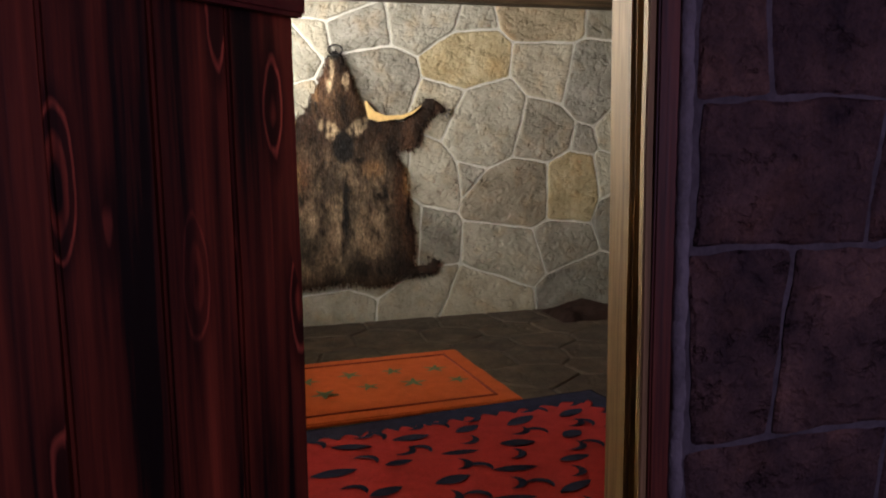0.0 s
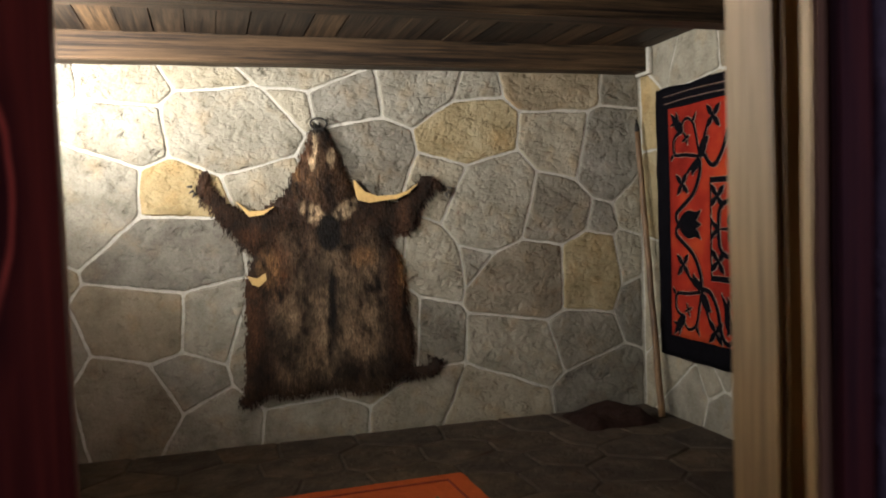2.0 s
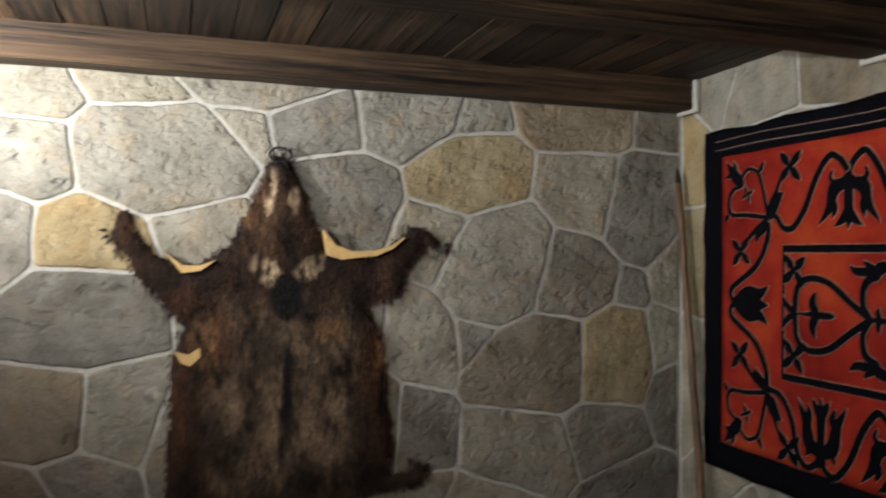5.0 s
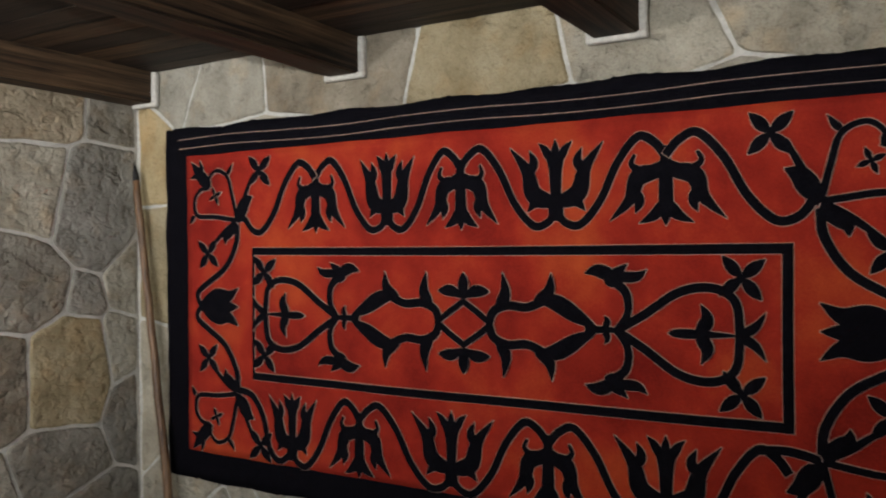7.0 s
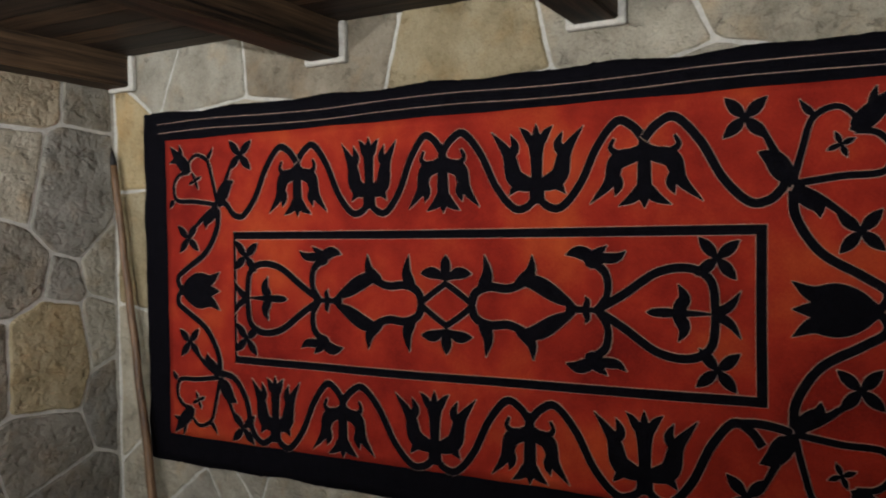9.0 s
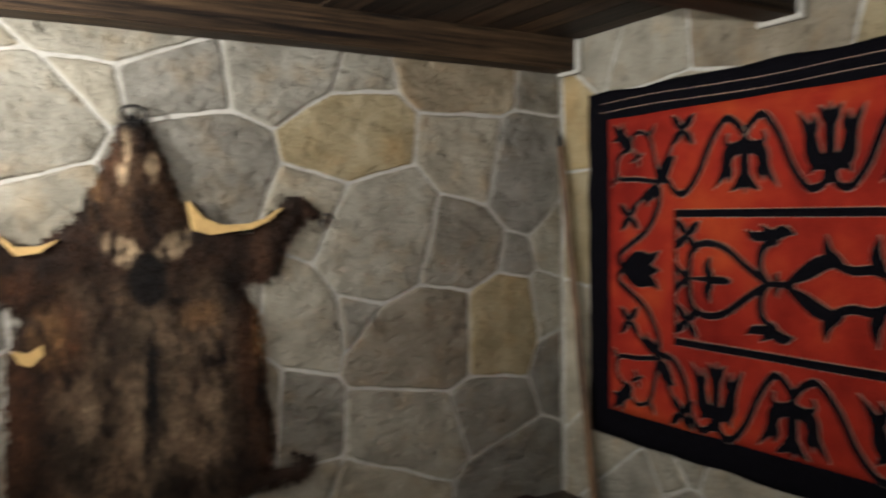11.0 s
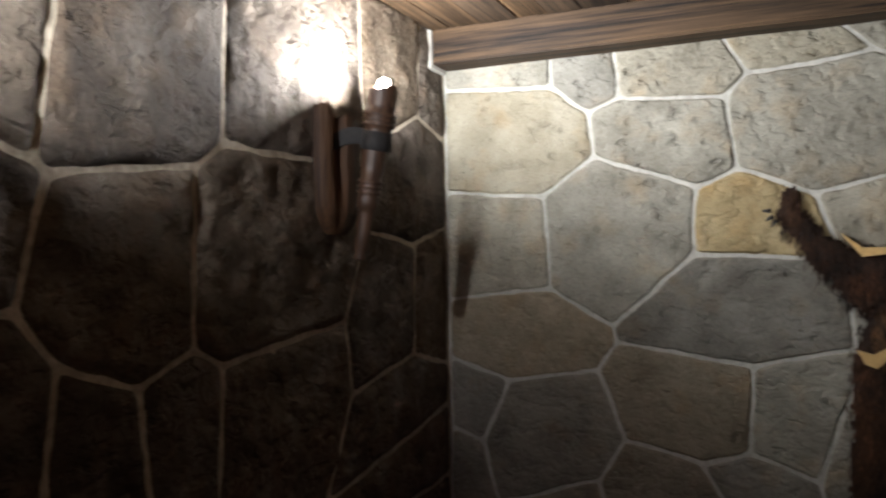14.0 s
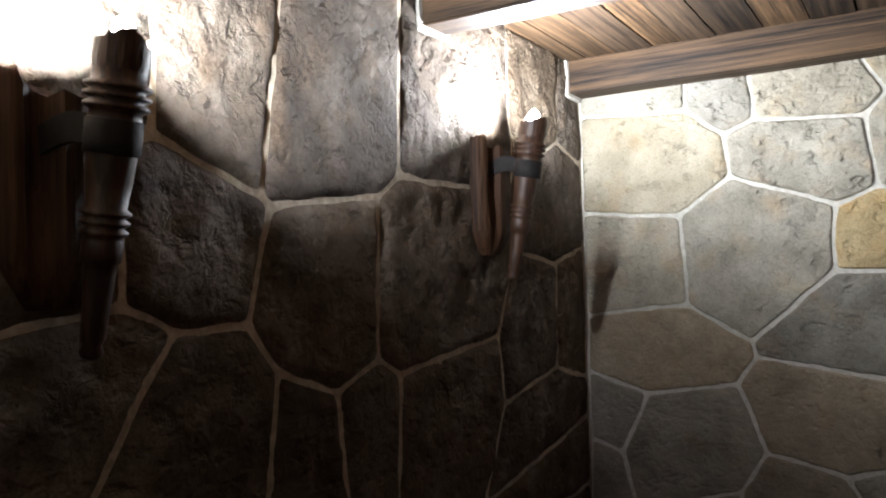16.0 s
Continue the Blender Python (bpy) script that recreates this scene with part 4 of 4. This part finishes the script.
def tapestry():
    top = tagged(new("wall_hanging"), "red felt wall hanging with black scroll appliqué and border", "tapestry")
    U0, U1, V0, V1 = 0.245, 3.74, 0.39, 2.1
    R0, R1, S0, S1 = 0.4, 3.58, 0.53, 1.962

    def sheet(name, u0, u1, v0, v1, d, mat, label, nu=70, nv=36, frill=0.0):
        verts, faces = [], []
        for i in range(nu + 1):
            for j in range(nv + 1):
                u, v = u0 + (u1 - u0) * i / nu, v0 + (v1 - v0) * j / nv
                if i in (0, nu):
                    u += frill * noise.noise(Vector((0, v * 6, 3))) + frill * 0.4 * noise.noise(Vector((4, v * 40, 3)))
                if j in (0, nv):
                    v += frill * noise.noise(Vector((u * 4, 5, j))) + frill * 0.4 * noise.noise(Vector((u * 40, 5, j)))
                verts.append(on_cloth(u, v, d))
        for i in range(nu):
            for j in range(nv):
                a = i * (nv + 1) + j
                faces.append((a, a + nv + 1, a + nv + 2, a + 1))
        ob = mesh_object(name, verts, faces, mat, top, label, True)
        m = ob.modifiers.new("thickness", "SOLIDIFY")
        m.thickness, m.offset = 0.004, -1
        return ob

    sheet("border", U0, U1, V0, V1, -0.008, BLACK_FELT, "black felt border with uneven edge", 160, 40, 0.014)
    sheet("field", R0, R1, S0, S1, 0.0, RED_FELT, "red felt field", 90, 40, 0.004)
    o = Ornament(top)
    # pale stitch lines on the border
    for v in (2.0, 2.045):
        pts = spline([(U0 + 0.1 + k * 0.33, v + 0.006 * math.sin(k * 1.7)) for k in range(11)])
        a = len(o.cv)
        for p in pts:
            o.cv += [on_cloth(p.x, p.y - 0.001, -0.0035), on_cloth(p.x, p.y + 0.001, -0.0035)]
        o.cf += [(a + 2 * k, a + 2 * k + 2, a + 2 * k + 3, a + 2 * k + 1) for k in range(len(pts) - 1)]
    # inner frame
    A0, A1, B0, B1 = 0.83, 3.145, 0.905, 1.512
    for pts, w in (([(A0, B1 - 0.016), (1.9, B1 - 0.02), (A1, B1 - 0.017)], 0.017), ([(A0, B0 + 0.015), (1.9, B0 + 0.01), (A1, B0 + 0.018)], 0.017),
                   ([(A1 - 0.016, B0), (A1 - 0.018, 1.2), (A1 - 0.016, B1)], 0.017), ([(A0 + 0.007, B0), (A0 + 0.006, 1.2), (A0 + 0.007, B1)], 0.008)):
        o.scroll(pts, w, w)
        o.end("frame_band")

    def wave(ua, ut, dv):
        d = ut - ua
        o.scroll([(ua, 1.815 + dv), (ua + 0.1 * d, 1.865 + dv), (ua + 0.24 * d, 1.885 + dv), (ua + 0.42 * d, 1.8 + dv), (ua + 0.58 * d, 1.67 + dv), (ua + 0.76 * d, 1.588 + dv), (ua + 0.9 * d, 1.592 + dv), (ut, 1.635 + dv)], 0.016, 0.015)
        o.end("scroll_band")

    def pendant(u, dv, s=1.0):
        o.scroll([(u, 1.85 + dv), (u, 1.74 + dv)], 0.012, 0.03)
        o.flare([(u, 1.78 + dv), (u, 1.68 + dv), (u, 1.615 + dv)], 0.024, 0.03)
        o.leaf([(u, 1.65 + dv), (u, 1.61 + dv), (u, 1.575 + dv)], 0.02)
        for m in (-1, 1):
            o.leaf([(u + m * 0.004, 1.765 + dv), (u + m * 0.075 * s, 1.745 + dv), (u + m * 0.1 * s, 1.67 + dv), (u + m * 0.16 * s, 1.595 + dv)], 0.032)
            o.leaf([(u + m * 0.09 * s, 1.7 + dv), (u + m * 0.075 * s, 1.66 + dv), (u + m * 0.085 * s, 1.62 + dv)], 0.022)
            o.leaf([(u, 1.66 + dv), (u + m * 0.03 * s, 1.615 + dv), (u + m * 0.075 * s, 1.585 + dv)], 0.022)
            o.scroll([(u + m * 0.01, 1.78 + dv), (u + m * 0.06 * s, 1.765 + dv), (u + m * 0.095 * s, 1.79 + dv), (u + m * 0.085 * s, 1.825 + dv)], 0.02, 0.006)
        o.end("pendant_motif")

    def tulip(u, dv, s=1.0):
        o.scroll([(u, 1.6 + dv), (u, 1.7 + dv)], 0.03, 0.03)
        o.flare([(u, 1.67 + dv), (u, 1.78 + dv), (u, 1.845 + dv)], 0.022, 0.036 * s)
        for m in (-1, 0, 1):
            o.leaf([(u + m * 0.016, 1.82 + dv), (u + m * 0.034 * s, 1.862 + dv), (u + m * 0.058 * s, 1.9 - 0.01 * abs(m) + dv)], 0.017)
        for m in (-1, 1):
            o.leaf([(u, 1.665 + dv), (u + m * 0.075 * s, 1.7 + dv), (u + m * 0.1 * s, 1.79 + dv), (u + m * 0.16 * s, 1.88 + dv)], 0.035)
            o.leaf([(u + m * 0.09 * s, 1.78 + dv), (u + m * 0.075 * s, 1.82 + dv), (u + m * 0.09 * s, 1.865 + dv)], 0.02)
            o.leaf([(u + m * 0.02, 1.69 + dv), (u + m * 0.07 * s, 1.67 + dv), (u + m * 0.1 * s, 1.635 + dv)], 0.022)
        o.end("tulip_motif")

    for arches, tulips, dv in (((1.21, 1.94, 2.745), (1.59, 2.34), 0.0), ((1.44, 2.3, 3.13), (1.07, 1.89, 2.74), -1.04)):
        line = sorted([(u, 0) for u in arches] + [(u, 1) for u in tulips])
        for (a, ka), (b, kb) in zip(line, line[1:]):
            if ka == 0:
                wave(a, b, dv)
            else:
                wave(b, a, dv)
        for u in arches:
            if u < 3.0:
                pendant(u, dv, 1.0 if u < 2.6 else 1.25)
        for u in tulips:
            tulip(u, dv, 0.85 if u < 1.7 else 1.15)
    wave(1.21, 0.8, 0.0)
    wave(2.745, 3.2, 0.0)
    for pts in ([(0.81, 1.632), (0.775, 1.65), (0.74, 1.64)], [(3.19, 1.632), (3.21, 1.645), (3.225, 1.64)], [(3.04, 0.845), (3.13, 0.85), (3.225, 0.832)]):
        o.scroll(pts, 0.015, 0.015)
        o.end("scroll_band")
    o.scroll([(1.07, 0.595), (1.0, 0.55), (0.94, 0.6), (0.9, 0.74), (0.83, 0.83), (0.74, 0.85)], 0.015, 0.016)
    o.end("scroll_band")

    def cross(u, v, r, turn=0.4):
        kept = o.verts, o.faces
        o.begin()
        for k in range(4):
            a = turn + k * math.pi / 2
            o.leaf([(u, v), (u + 0.5 * r * math.cos(a), v + 0.5 * r * math.sin(a)), (u + r * math.cos(a), v + r * math.sin(a))], r * 0.22, 0.9)
        o.end("cross_motif")
        o.verts, o.faces = kept

    def corner(mu, mv, s=1.0):
        """Corner spray; mu and mv map the north top corner to the others."""
        def q(u, v):
            return (mu(u), mv(v))
        o.scroll([q(0.74, 1.64), q(0.78, 1.72), q(0.84, 1.84)], 0.02, 0.009)
        o.end("scroll_stem")
        o.leaf([q(0.75, 1.65), q(0.795, 1.72), q(0.845, 1.75)], 0.036)
        o.end("leaf_motif")
        cross(*q(0.885, 1.865), 0.095, 0.75)
        o.scroll([q(0.74, 1.63), q(0.66, 1.59), q(0.58, 1.53)], 0.02, 0.009)
        o.end("scroll_stem")
        o.leaf([q(0.73, 1.61), q(0.67, 1.57), q(0.66, 1.53)], 0.026)
        o.end("leaf_motif")
        cross(*q(0.545, 1.485), 0.092, 0.85)
        o.scroll([q(0.74, 1.64), q(0.71, 1.76), q(0.68, 1.85), q(0.61, 1.88), q(0.56, 1.84), q(0.57, 1.8)], 0.012, 0.008)
        o.end("scroll_stem")
        o.scroll([q(0.74, 1.64), q(0.6, 1.66), q(0.48, 1.67), q(0.46, 1.74), q(0.5, 1.79), q(0.56, 1.8)], 0.012, 0.01)
        o.end("scroll_stem")
        o.leaf([q(0.46, 1.67), q(0.44, 1.65), q(0.43, 1.63)], 0.014)
        o.end("leaf_motif")
        o.leaf([q(0.68, 1.86), q(0.7, 1.88), q(0.72, 1.91)], 0.013)
        o.end("leaf_motif")
        cross(*q(0.6, 1.76), 0.045, 0.4)
        o.leaf([q(0.57, 1.8), q(0.5, 1.865), q(0.44, 1.93)], 0.034)
        o.end("leaf_motif")
        o.leaf([q(0.52, 1.86), q(0.47, 1.86), q(0.43, 1.85)], 0.015)
        o.end("leaf_motif")
        o.leaf([q(0.51, 1.86), q(0.51, 1.9), q(0.5, 1.935)], 0.015)
        o.end("leaf_motif")
        o.scroll([q(0.74, 1.62), q(0.73, 1.53), q(0.66, 1.42), q(0.54, 1.345), q(0.475, 1.3), q(0.48, 1.255), q(0.52, 1.235)], 0.016, 0.014)
        o.end("scroll_stem")

    keep = lambda a: a
    over = lambda u: 3.965 - u
    under = lambda v: 2.47 - v
    for mu in (keep, over):
        for mv in (keep, under):
            corner(mu, mv)
        for sv in (-1, 0, 1):
            o.leaf([(mu(0.5), 1.235), (mu(0.6), 1.235 + 0.045 * sv), (mu(0.68), 1.235 + 0.05 * sv), (mu(0.745), 1.235 + 0.09 * sv)], 0.04)
        o.leaf([(mu(0.48), 1.235), (mu(0.58), 1.235), (mu(0.7), 1.235)], 0.055, 0.9)
        o.end("tulip_motif")

    # middle of the inner panel, mirrored both ways about (1.95, 1.21)
    CU, CV = 1.95, 1.21
    for a in (-1, 1):
        for b in (-1, 1):
            def q(u, v):
                return (CU + a * u, CV + b * v)
            o.scroll([q(0.0, 0.085), q(0.06, 0.045), q(0.12, 0.0)], 0.013, 0.013)
            o.end("diamond_bar")
            o.scroll([q(0.11, 0.0), q(0.13, 0.05), q(0.19, 0.075), q(0.27, 0.07), q(0.35, 0.1)], 0.018, 0.017)
            o.leaf([q(0.15, 0.06), q(0.18, 0.12), q(0.17, 0.2)], 0.026)
            o.leaf([q(0.3, 0.08), q(0.36, 0.13), q(0.37, 0.2)], 0.026)
            o.leaf([q(0.31, 0.105), q(0.39, 0.09), q(0.47, 0.045), q(0.55, 0.004)], 0.033, 0.85)
            o.scroll([q(0.5, 0.004), q(0.62, 0.0)], 0.012, 0.01)
            o.end("bracket_motif")
            o.scroll([q(0.62, 0.0), q(0.66, 0.06), q(0.655, 0.13), q(0.61, 0.175)], 0.012, 0.018)
            o.leaf([q(0.6, 0.15), q(0.61, 0.19), q(0.66, 0.235)], 0.03)
            o.leaf([q(0.61, 0.19), q(0.55, 0.21), q(0.5, 0.2)], 0.026)
            o.leaf([q(0.61, 0.19), q(0.69, 0.19), q(0.73, 0.215)], 0.02)
            o.end("arm_motif")
            o.scroll([q(0.62, 0.0), q(0.72, 0.06), q(0.84, 0.14), q(0.95, 0.155), q(1.02, 0.11), q(1.035, 0.0)], 0.016, 0.015)
            o.end("heart_scroll")
            cross(*q(1.04, 0.19), 0.095, 0.7)
            o.leaf([q(0.9, 0.0), q(0.93, 0.05), q(0.91, 0.1)], 0.024)
            o.end("leaf_motif")
            o.leaf([q(1.03, 0.0), q(1.08, 0.03), q(1.115, 0.08)], 0.017)
            o.end("leaf_motif")
            o.leaf([q(0.0, 0.095), q(0.05, 0.125), q(0.115, 0.125)], 0.024, 1.25)
            o.end("petal_motif")
            o.leaf([q(0.575, 0.0), q(0.585, 0.03), q(0.575, 0.05)], 0.014)
            o.end("panel_motif")
        o.leaf([(CU + a * 0.8, CV), (CU + a * 0.9, CV), (CU + a * 1.05, CV)], 0.017)
        o.end("panel_motif")
        o.leaf([(CU, CV + a * 0.08), (CU, CV + a * 0.14), (CU, CV + a * 0.2)], 0.024, 1.3)
        o.end("panel_motif")
    o.cord()


tapestry()


# ---- rugs ----
def rug(name, label, u0, u1, v0, v1, mat, z, border, border_mat):
    """A felt rug on the slabs with slightly wavy edges."""
    top = tagged(new(name), label, "rug")

    def sheet(pname, a0, a1, b0, b1, h, m, frill, plabel=""):
        verts, faces = [], []
        nu, nv = 40, 30
        for lv in (0, 1):
            for i in range(nu + 1):
                for j in range(nv + 1):
                    x, y = a0 + (a1 - a0) * i / nu, b0 + (b1 - b0) * j / nv
                    if i in (0, nu):
                        x += frill * noise.noise(Vector((i, y * 7, 3)))
                    if j in (0, nv):
                        y += frill * noise.noise(Vector((x * 7, j, 3)))
                    verts.append((x, y, h * lv + z * lv + 0.003 * lv * noise.noise(Vector((x * 3, y * 3, 1)))))
        k = (nu + 1) * (nv + 1)
        for i in range(nu):
            for j in range(nv):
                a = k + i * (nv + 1) + j
                faces.append((a, a + nv + 1, a + nv + 2, a + 1))
        rim = [i * (nv + 1) for i in range(nu + 1)] + [nu * (nv + 1) + j for j in range(1, nv + 1)] + [i * (nv + 1) + nv for i in range(nu - 1, -1, -1)] + [j for j in range(nv - 1, 0, -1)]
        for p, q in zip(rim, rim[1:] + rim[:1]):
            faces.append((p, q, q + k, p + k))
        return mesh_object(pname, verts, faces, m, top, plabel, False)

    sheet("border", u0, u1, v0, v1, 0.0, border_mat, 0.015)
    sheet("field", u0 + border, u1 - border, v0 + border, v1 - border, 0.005, mat, 0.004)
    return top


def petals(top, mat, x, y, z, r, count, turn, slim=0.3):
    """A small flat flower of pointed petals."""
    verts, faces = [(x, y, z)], []
    for k in range(count):
        i = len(verts)
        for t in range(1, 10):
            s = t / 9
            w = r * slim * math.sin(math.pi * s ** 0.7) + 0.001
            a = turn + 2 * math.pi * k / count
            for m in (-1, 1):
                verts.append((x + r * s * math.cos(a) - m * w * math.sin(a), y + r * s * math.sin(a) + m * w * math.cos(a), z + 0.0002 * k))
        faces.append((0, i, i + 1))
        for t in range(8):
            faces.append((i + 2 * t, i + 2 * t + 2, i + 2 * t + 3, i + 2 * t + 1))
    mesh_object("flower_motif", verts, faces, mat, top)


def turned(top, cx, cy, degrees):
    top.matrix_world = Matrix.Translation((cx, cy, 0)) @ pose(0, 0, 0, 0, 0, degrees) @ Matrix.Translation((-cx, -cy, 0))


orange = rug("orange_rug", "orange woven rug with green flower motifs on slate floor", -1.1, 0.53, -2.03, -1.0, RUG_ORANGE, 0.012, 0.012, RUG_ORANGE)
for k in range(6):
    for m in range(2):
        petals(orange, RUG_GREEN, -0.9 + k * 0.24 + 0.05 * (m - 0.5), -1.36 - 0.24 * m + 0.03 * math.sin(k * 2.3), 0.0245, 0.07 + 0.012 * math.sin(k * 3.1 + m), 5, 0.5 + 0.9 * k + m, 0.17)
for lo, hi in (((-1.0, -1.93), (0.43, -1.92)), ((-1.0, -1.11), (0.43, -1.1)), ((-1.0, -1.92), (-0.99, -1.11)), ((0.42, -1.92), (0.43, -1.11))):
    part("line_motif", box_bm((lo[0], lo[1], 0.015), (hi[0], hi[1], 0.0235)), plain("rug_line", (0.2, 0.035, 0.02)), orange)
dark = rug("navy_rug", "navy felt rug with lobed red field and navy seed motifs", -1.25, 0.96, -3.5, -2.0, NAVY_FELT, 0.016, 0.02, BLACK_FELT)
# red field with a lobed outline, pierced by navy seeds and hooks
def lobed_field(top, u0, u1, v0, v1, z, mat):
    verts, faces = [], []
    nu, nv = 150, 100
    cu, cv = (u0 + u1) / 2, (v0 + v1) / 2
    for i in range(nu + 1):
        for j in range(nv + 1):
            a, b = 2 * i / nu - 1, 2 * j / nv - 1
            x, y = cu + a * (u1 - u0) / 2, cv + b * (v1 - v0) / 2
            lobe = 0.055 * math.sin(x * 34 + 1.4 * math.sin(x * 5)) * (abs(b) > 0.9) * (abs(b) - 0.9) * 10
            side = 0.055 * math.sin(y * 33 + 1.1 * math.sin(y * 6)) * (abs(a) > 0.93) * (abs(a) - 0.93) * 14
            verts.append((x + math.copysign(side, a), y + math.copysign(lobe, b), z + 0.002 * noise.noise(Vector((x * 4, y * 4, 6)))))
    for i in range(nu):
        for j in range(nv):
            a = i * (nv + 1) + j
            faces.append((a, a + nv + 1, a + nv + 2, a + 1))
    ob = mesh_object("red_field", verts, faces, mat, top, "red felt field with lobed outline", True)
    m = ob.modifiers.new("thickness", "SOLIDIFY")
    m.thickness, m.offset = 0.003, -1


def seed_motif(top, mat, x, y, z, length, wide, turn, hook=0.0):
    """A pointed oval, bent to a hook where asked."""
    verts, faces = [], []
    n = 12
    for k in range(n + 1):
        s = k / n - 0.5
        a = turn + hook * s * 2
        px, py = x + s * length * math.cos(a), y + s * length * math.sin(a)
        w = wide * max(0.05, math.cos(math.pi * s)) ** 0.7
        for m in (-1, 1):
            verts.append((px - m * w * math.sin(a), py + m * w * math.cos(a), z))
    faces = [(2 * k, 2 * k + 2, 2 * k + 3, 2 * k + 1) for k in range(n)]
    mesh_object("seed_motif", verts, faces, mat, top)


lobed_field(dark, -1.1, 0.79, -3.35, -2.2, 0.026, RUG_RED)
rnd = random.Random(8)
for i in range(7):
    for j in range(5):
        x, y = -0.93 + i * 0.265 + 0.13 * (j % 2), -2.3 - j * 0.235
        seed_motif(dark, NAVY_FELT, x, y, 0.0305, rnd.uniform(0.11, 0.19), rnd.uniform(0.024, 0.04), rnd.uniform(-0.5, 0.5))
        for m in (-1, 1):
            if rnd.random() < 0.35:
                continue
            seed_motif(dark, NAVY_FELT, x + m * 0.1 + rnd.uniform(-0.02, 0.02), y + 0.1 + rnd.uniform(-0.02, 0.02), 0.0308, 0.14, 0.016, 0.9 * m + rnd.uniform(-0.3, 0.3), 0.7 * m)
turned(orange, 0.53, -1.0, 2.5)
turned(dark, 0.95, -2.02, 5.5)


# ---- staff and bundle in the corner ----
def tube(points, radii, steps=10):
    bm = bmesh.new()
    prev = None
    for k, p in enumerate(points):
        p = Vector(p)
        tan = (Vector(points[min(k + 1, len(points) - 1)]) - Vector(points[max(k - 1, 0)])).normalized()
        a = tan.orthogonal().normalized()
        b = tan.cross(a)
        ring = [bm.verts.new(p + radii[k] * (math.cos(2 * math.pi * j / steps) * a + math.sin(2 * math.pi * j / steps) * b)) for j in range(steps)]
        if prev:
            for j in range(steps):
                bm.faces.new((prev[j], prev[(j + 1) % steps], ring[(j + 1) % steps], ring[j]))
        else:
            bm.faces.new(ring[::-1])
        prev = ring
    bm.faces.new(prev)
    return bm


staff = tagged(new("staff"), "slender brown wooden staff leaning in wall corner", "staff")
foot, tip = Vector((2.085, -0.38, 0.0)), Vector((2.135, -0.06, 1.86))
n = 24
line = [foot.lerp(tip, k / n) + 0.004 * noise.noise_vector(Vector((k * 0.4, 2, 1))) for k in range(n + 1)]
part("shaft", tube(line, [0.023 - 0.005 * k / n + 0.0015 * noise.noise(Vector((k * 0.9, 1, 1))) for k in range(n + 1)]), STAFF_WOOD, staff, "worn brown wooden shaft", True)
up = (tip - foot).normalized()
part("point", tube([tip - up * 0.002, tip + up * 0.03, tip + up * 0.09], [0.018, 0.016, 0.002]), IRON, staff, "dark iron point", True)

bundle = tagged(new("folded_hide"), "dark brown folded fur hide lying on slate floor", "hide")
bm = bmesh.new()
rows = []
for i in range(26):
    row = []
    for j in range(16):
        u, v = i / 25, j / 15
        x, y = 1.5 + 0.5 * u, -0.52 + 0.42 * v
        e = max(0.0, 1 - (2 * u - 1) ** 4) * max(0.0, 1 - (2 * v - 1) ** 4)
        h = (0.07 + 0.025 * math.sin(u * 9 + v * 4)) * e ** 0.6 + 0.02 * noise.noise(Vector((u * 8, v * 6, 2))) * e
        row.append(bm.verts.new((x + 0.03 * noise.noise(Vector((v * 5, u, 1))), y + 0.03 * noise.noise(Vector((u * 5, v, 4))), max(0.001, h))))
    rows.append(row)
for a, b in zip(rows, rows[1:]):
    for j in range(15):
        bm.faces.new((a[j], b[j], b[j + 1], a[j + 1]))
part("pelt", bm, plain("dark_fur", (0.018, 0.009, 0.007), 0.85, 0.5, 70, relief=0.8, depth=0.01), bundle, "crumpled dark fur", True)
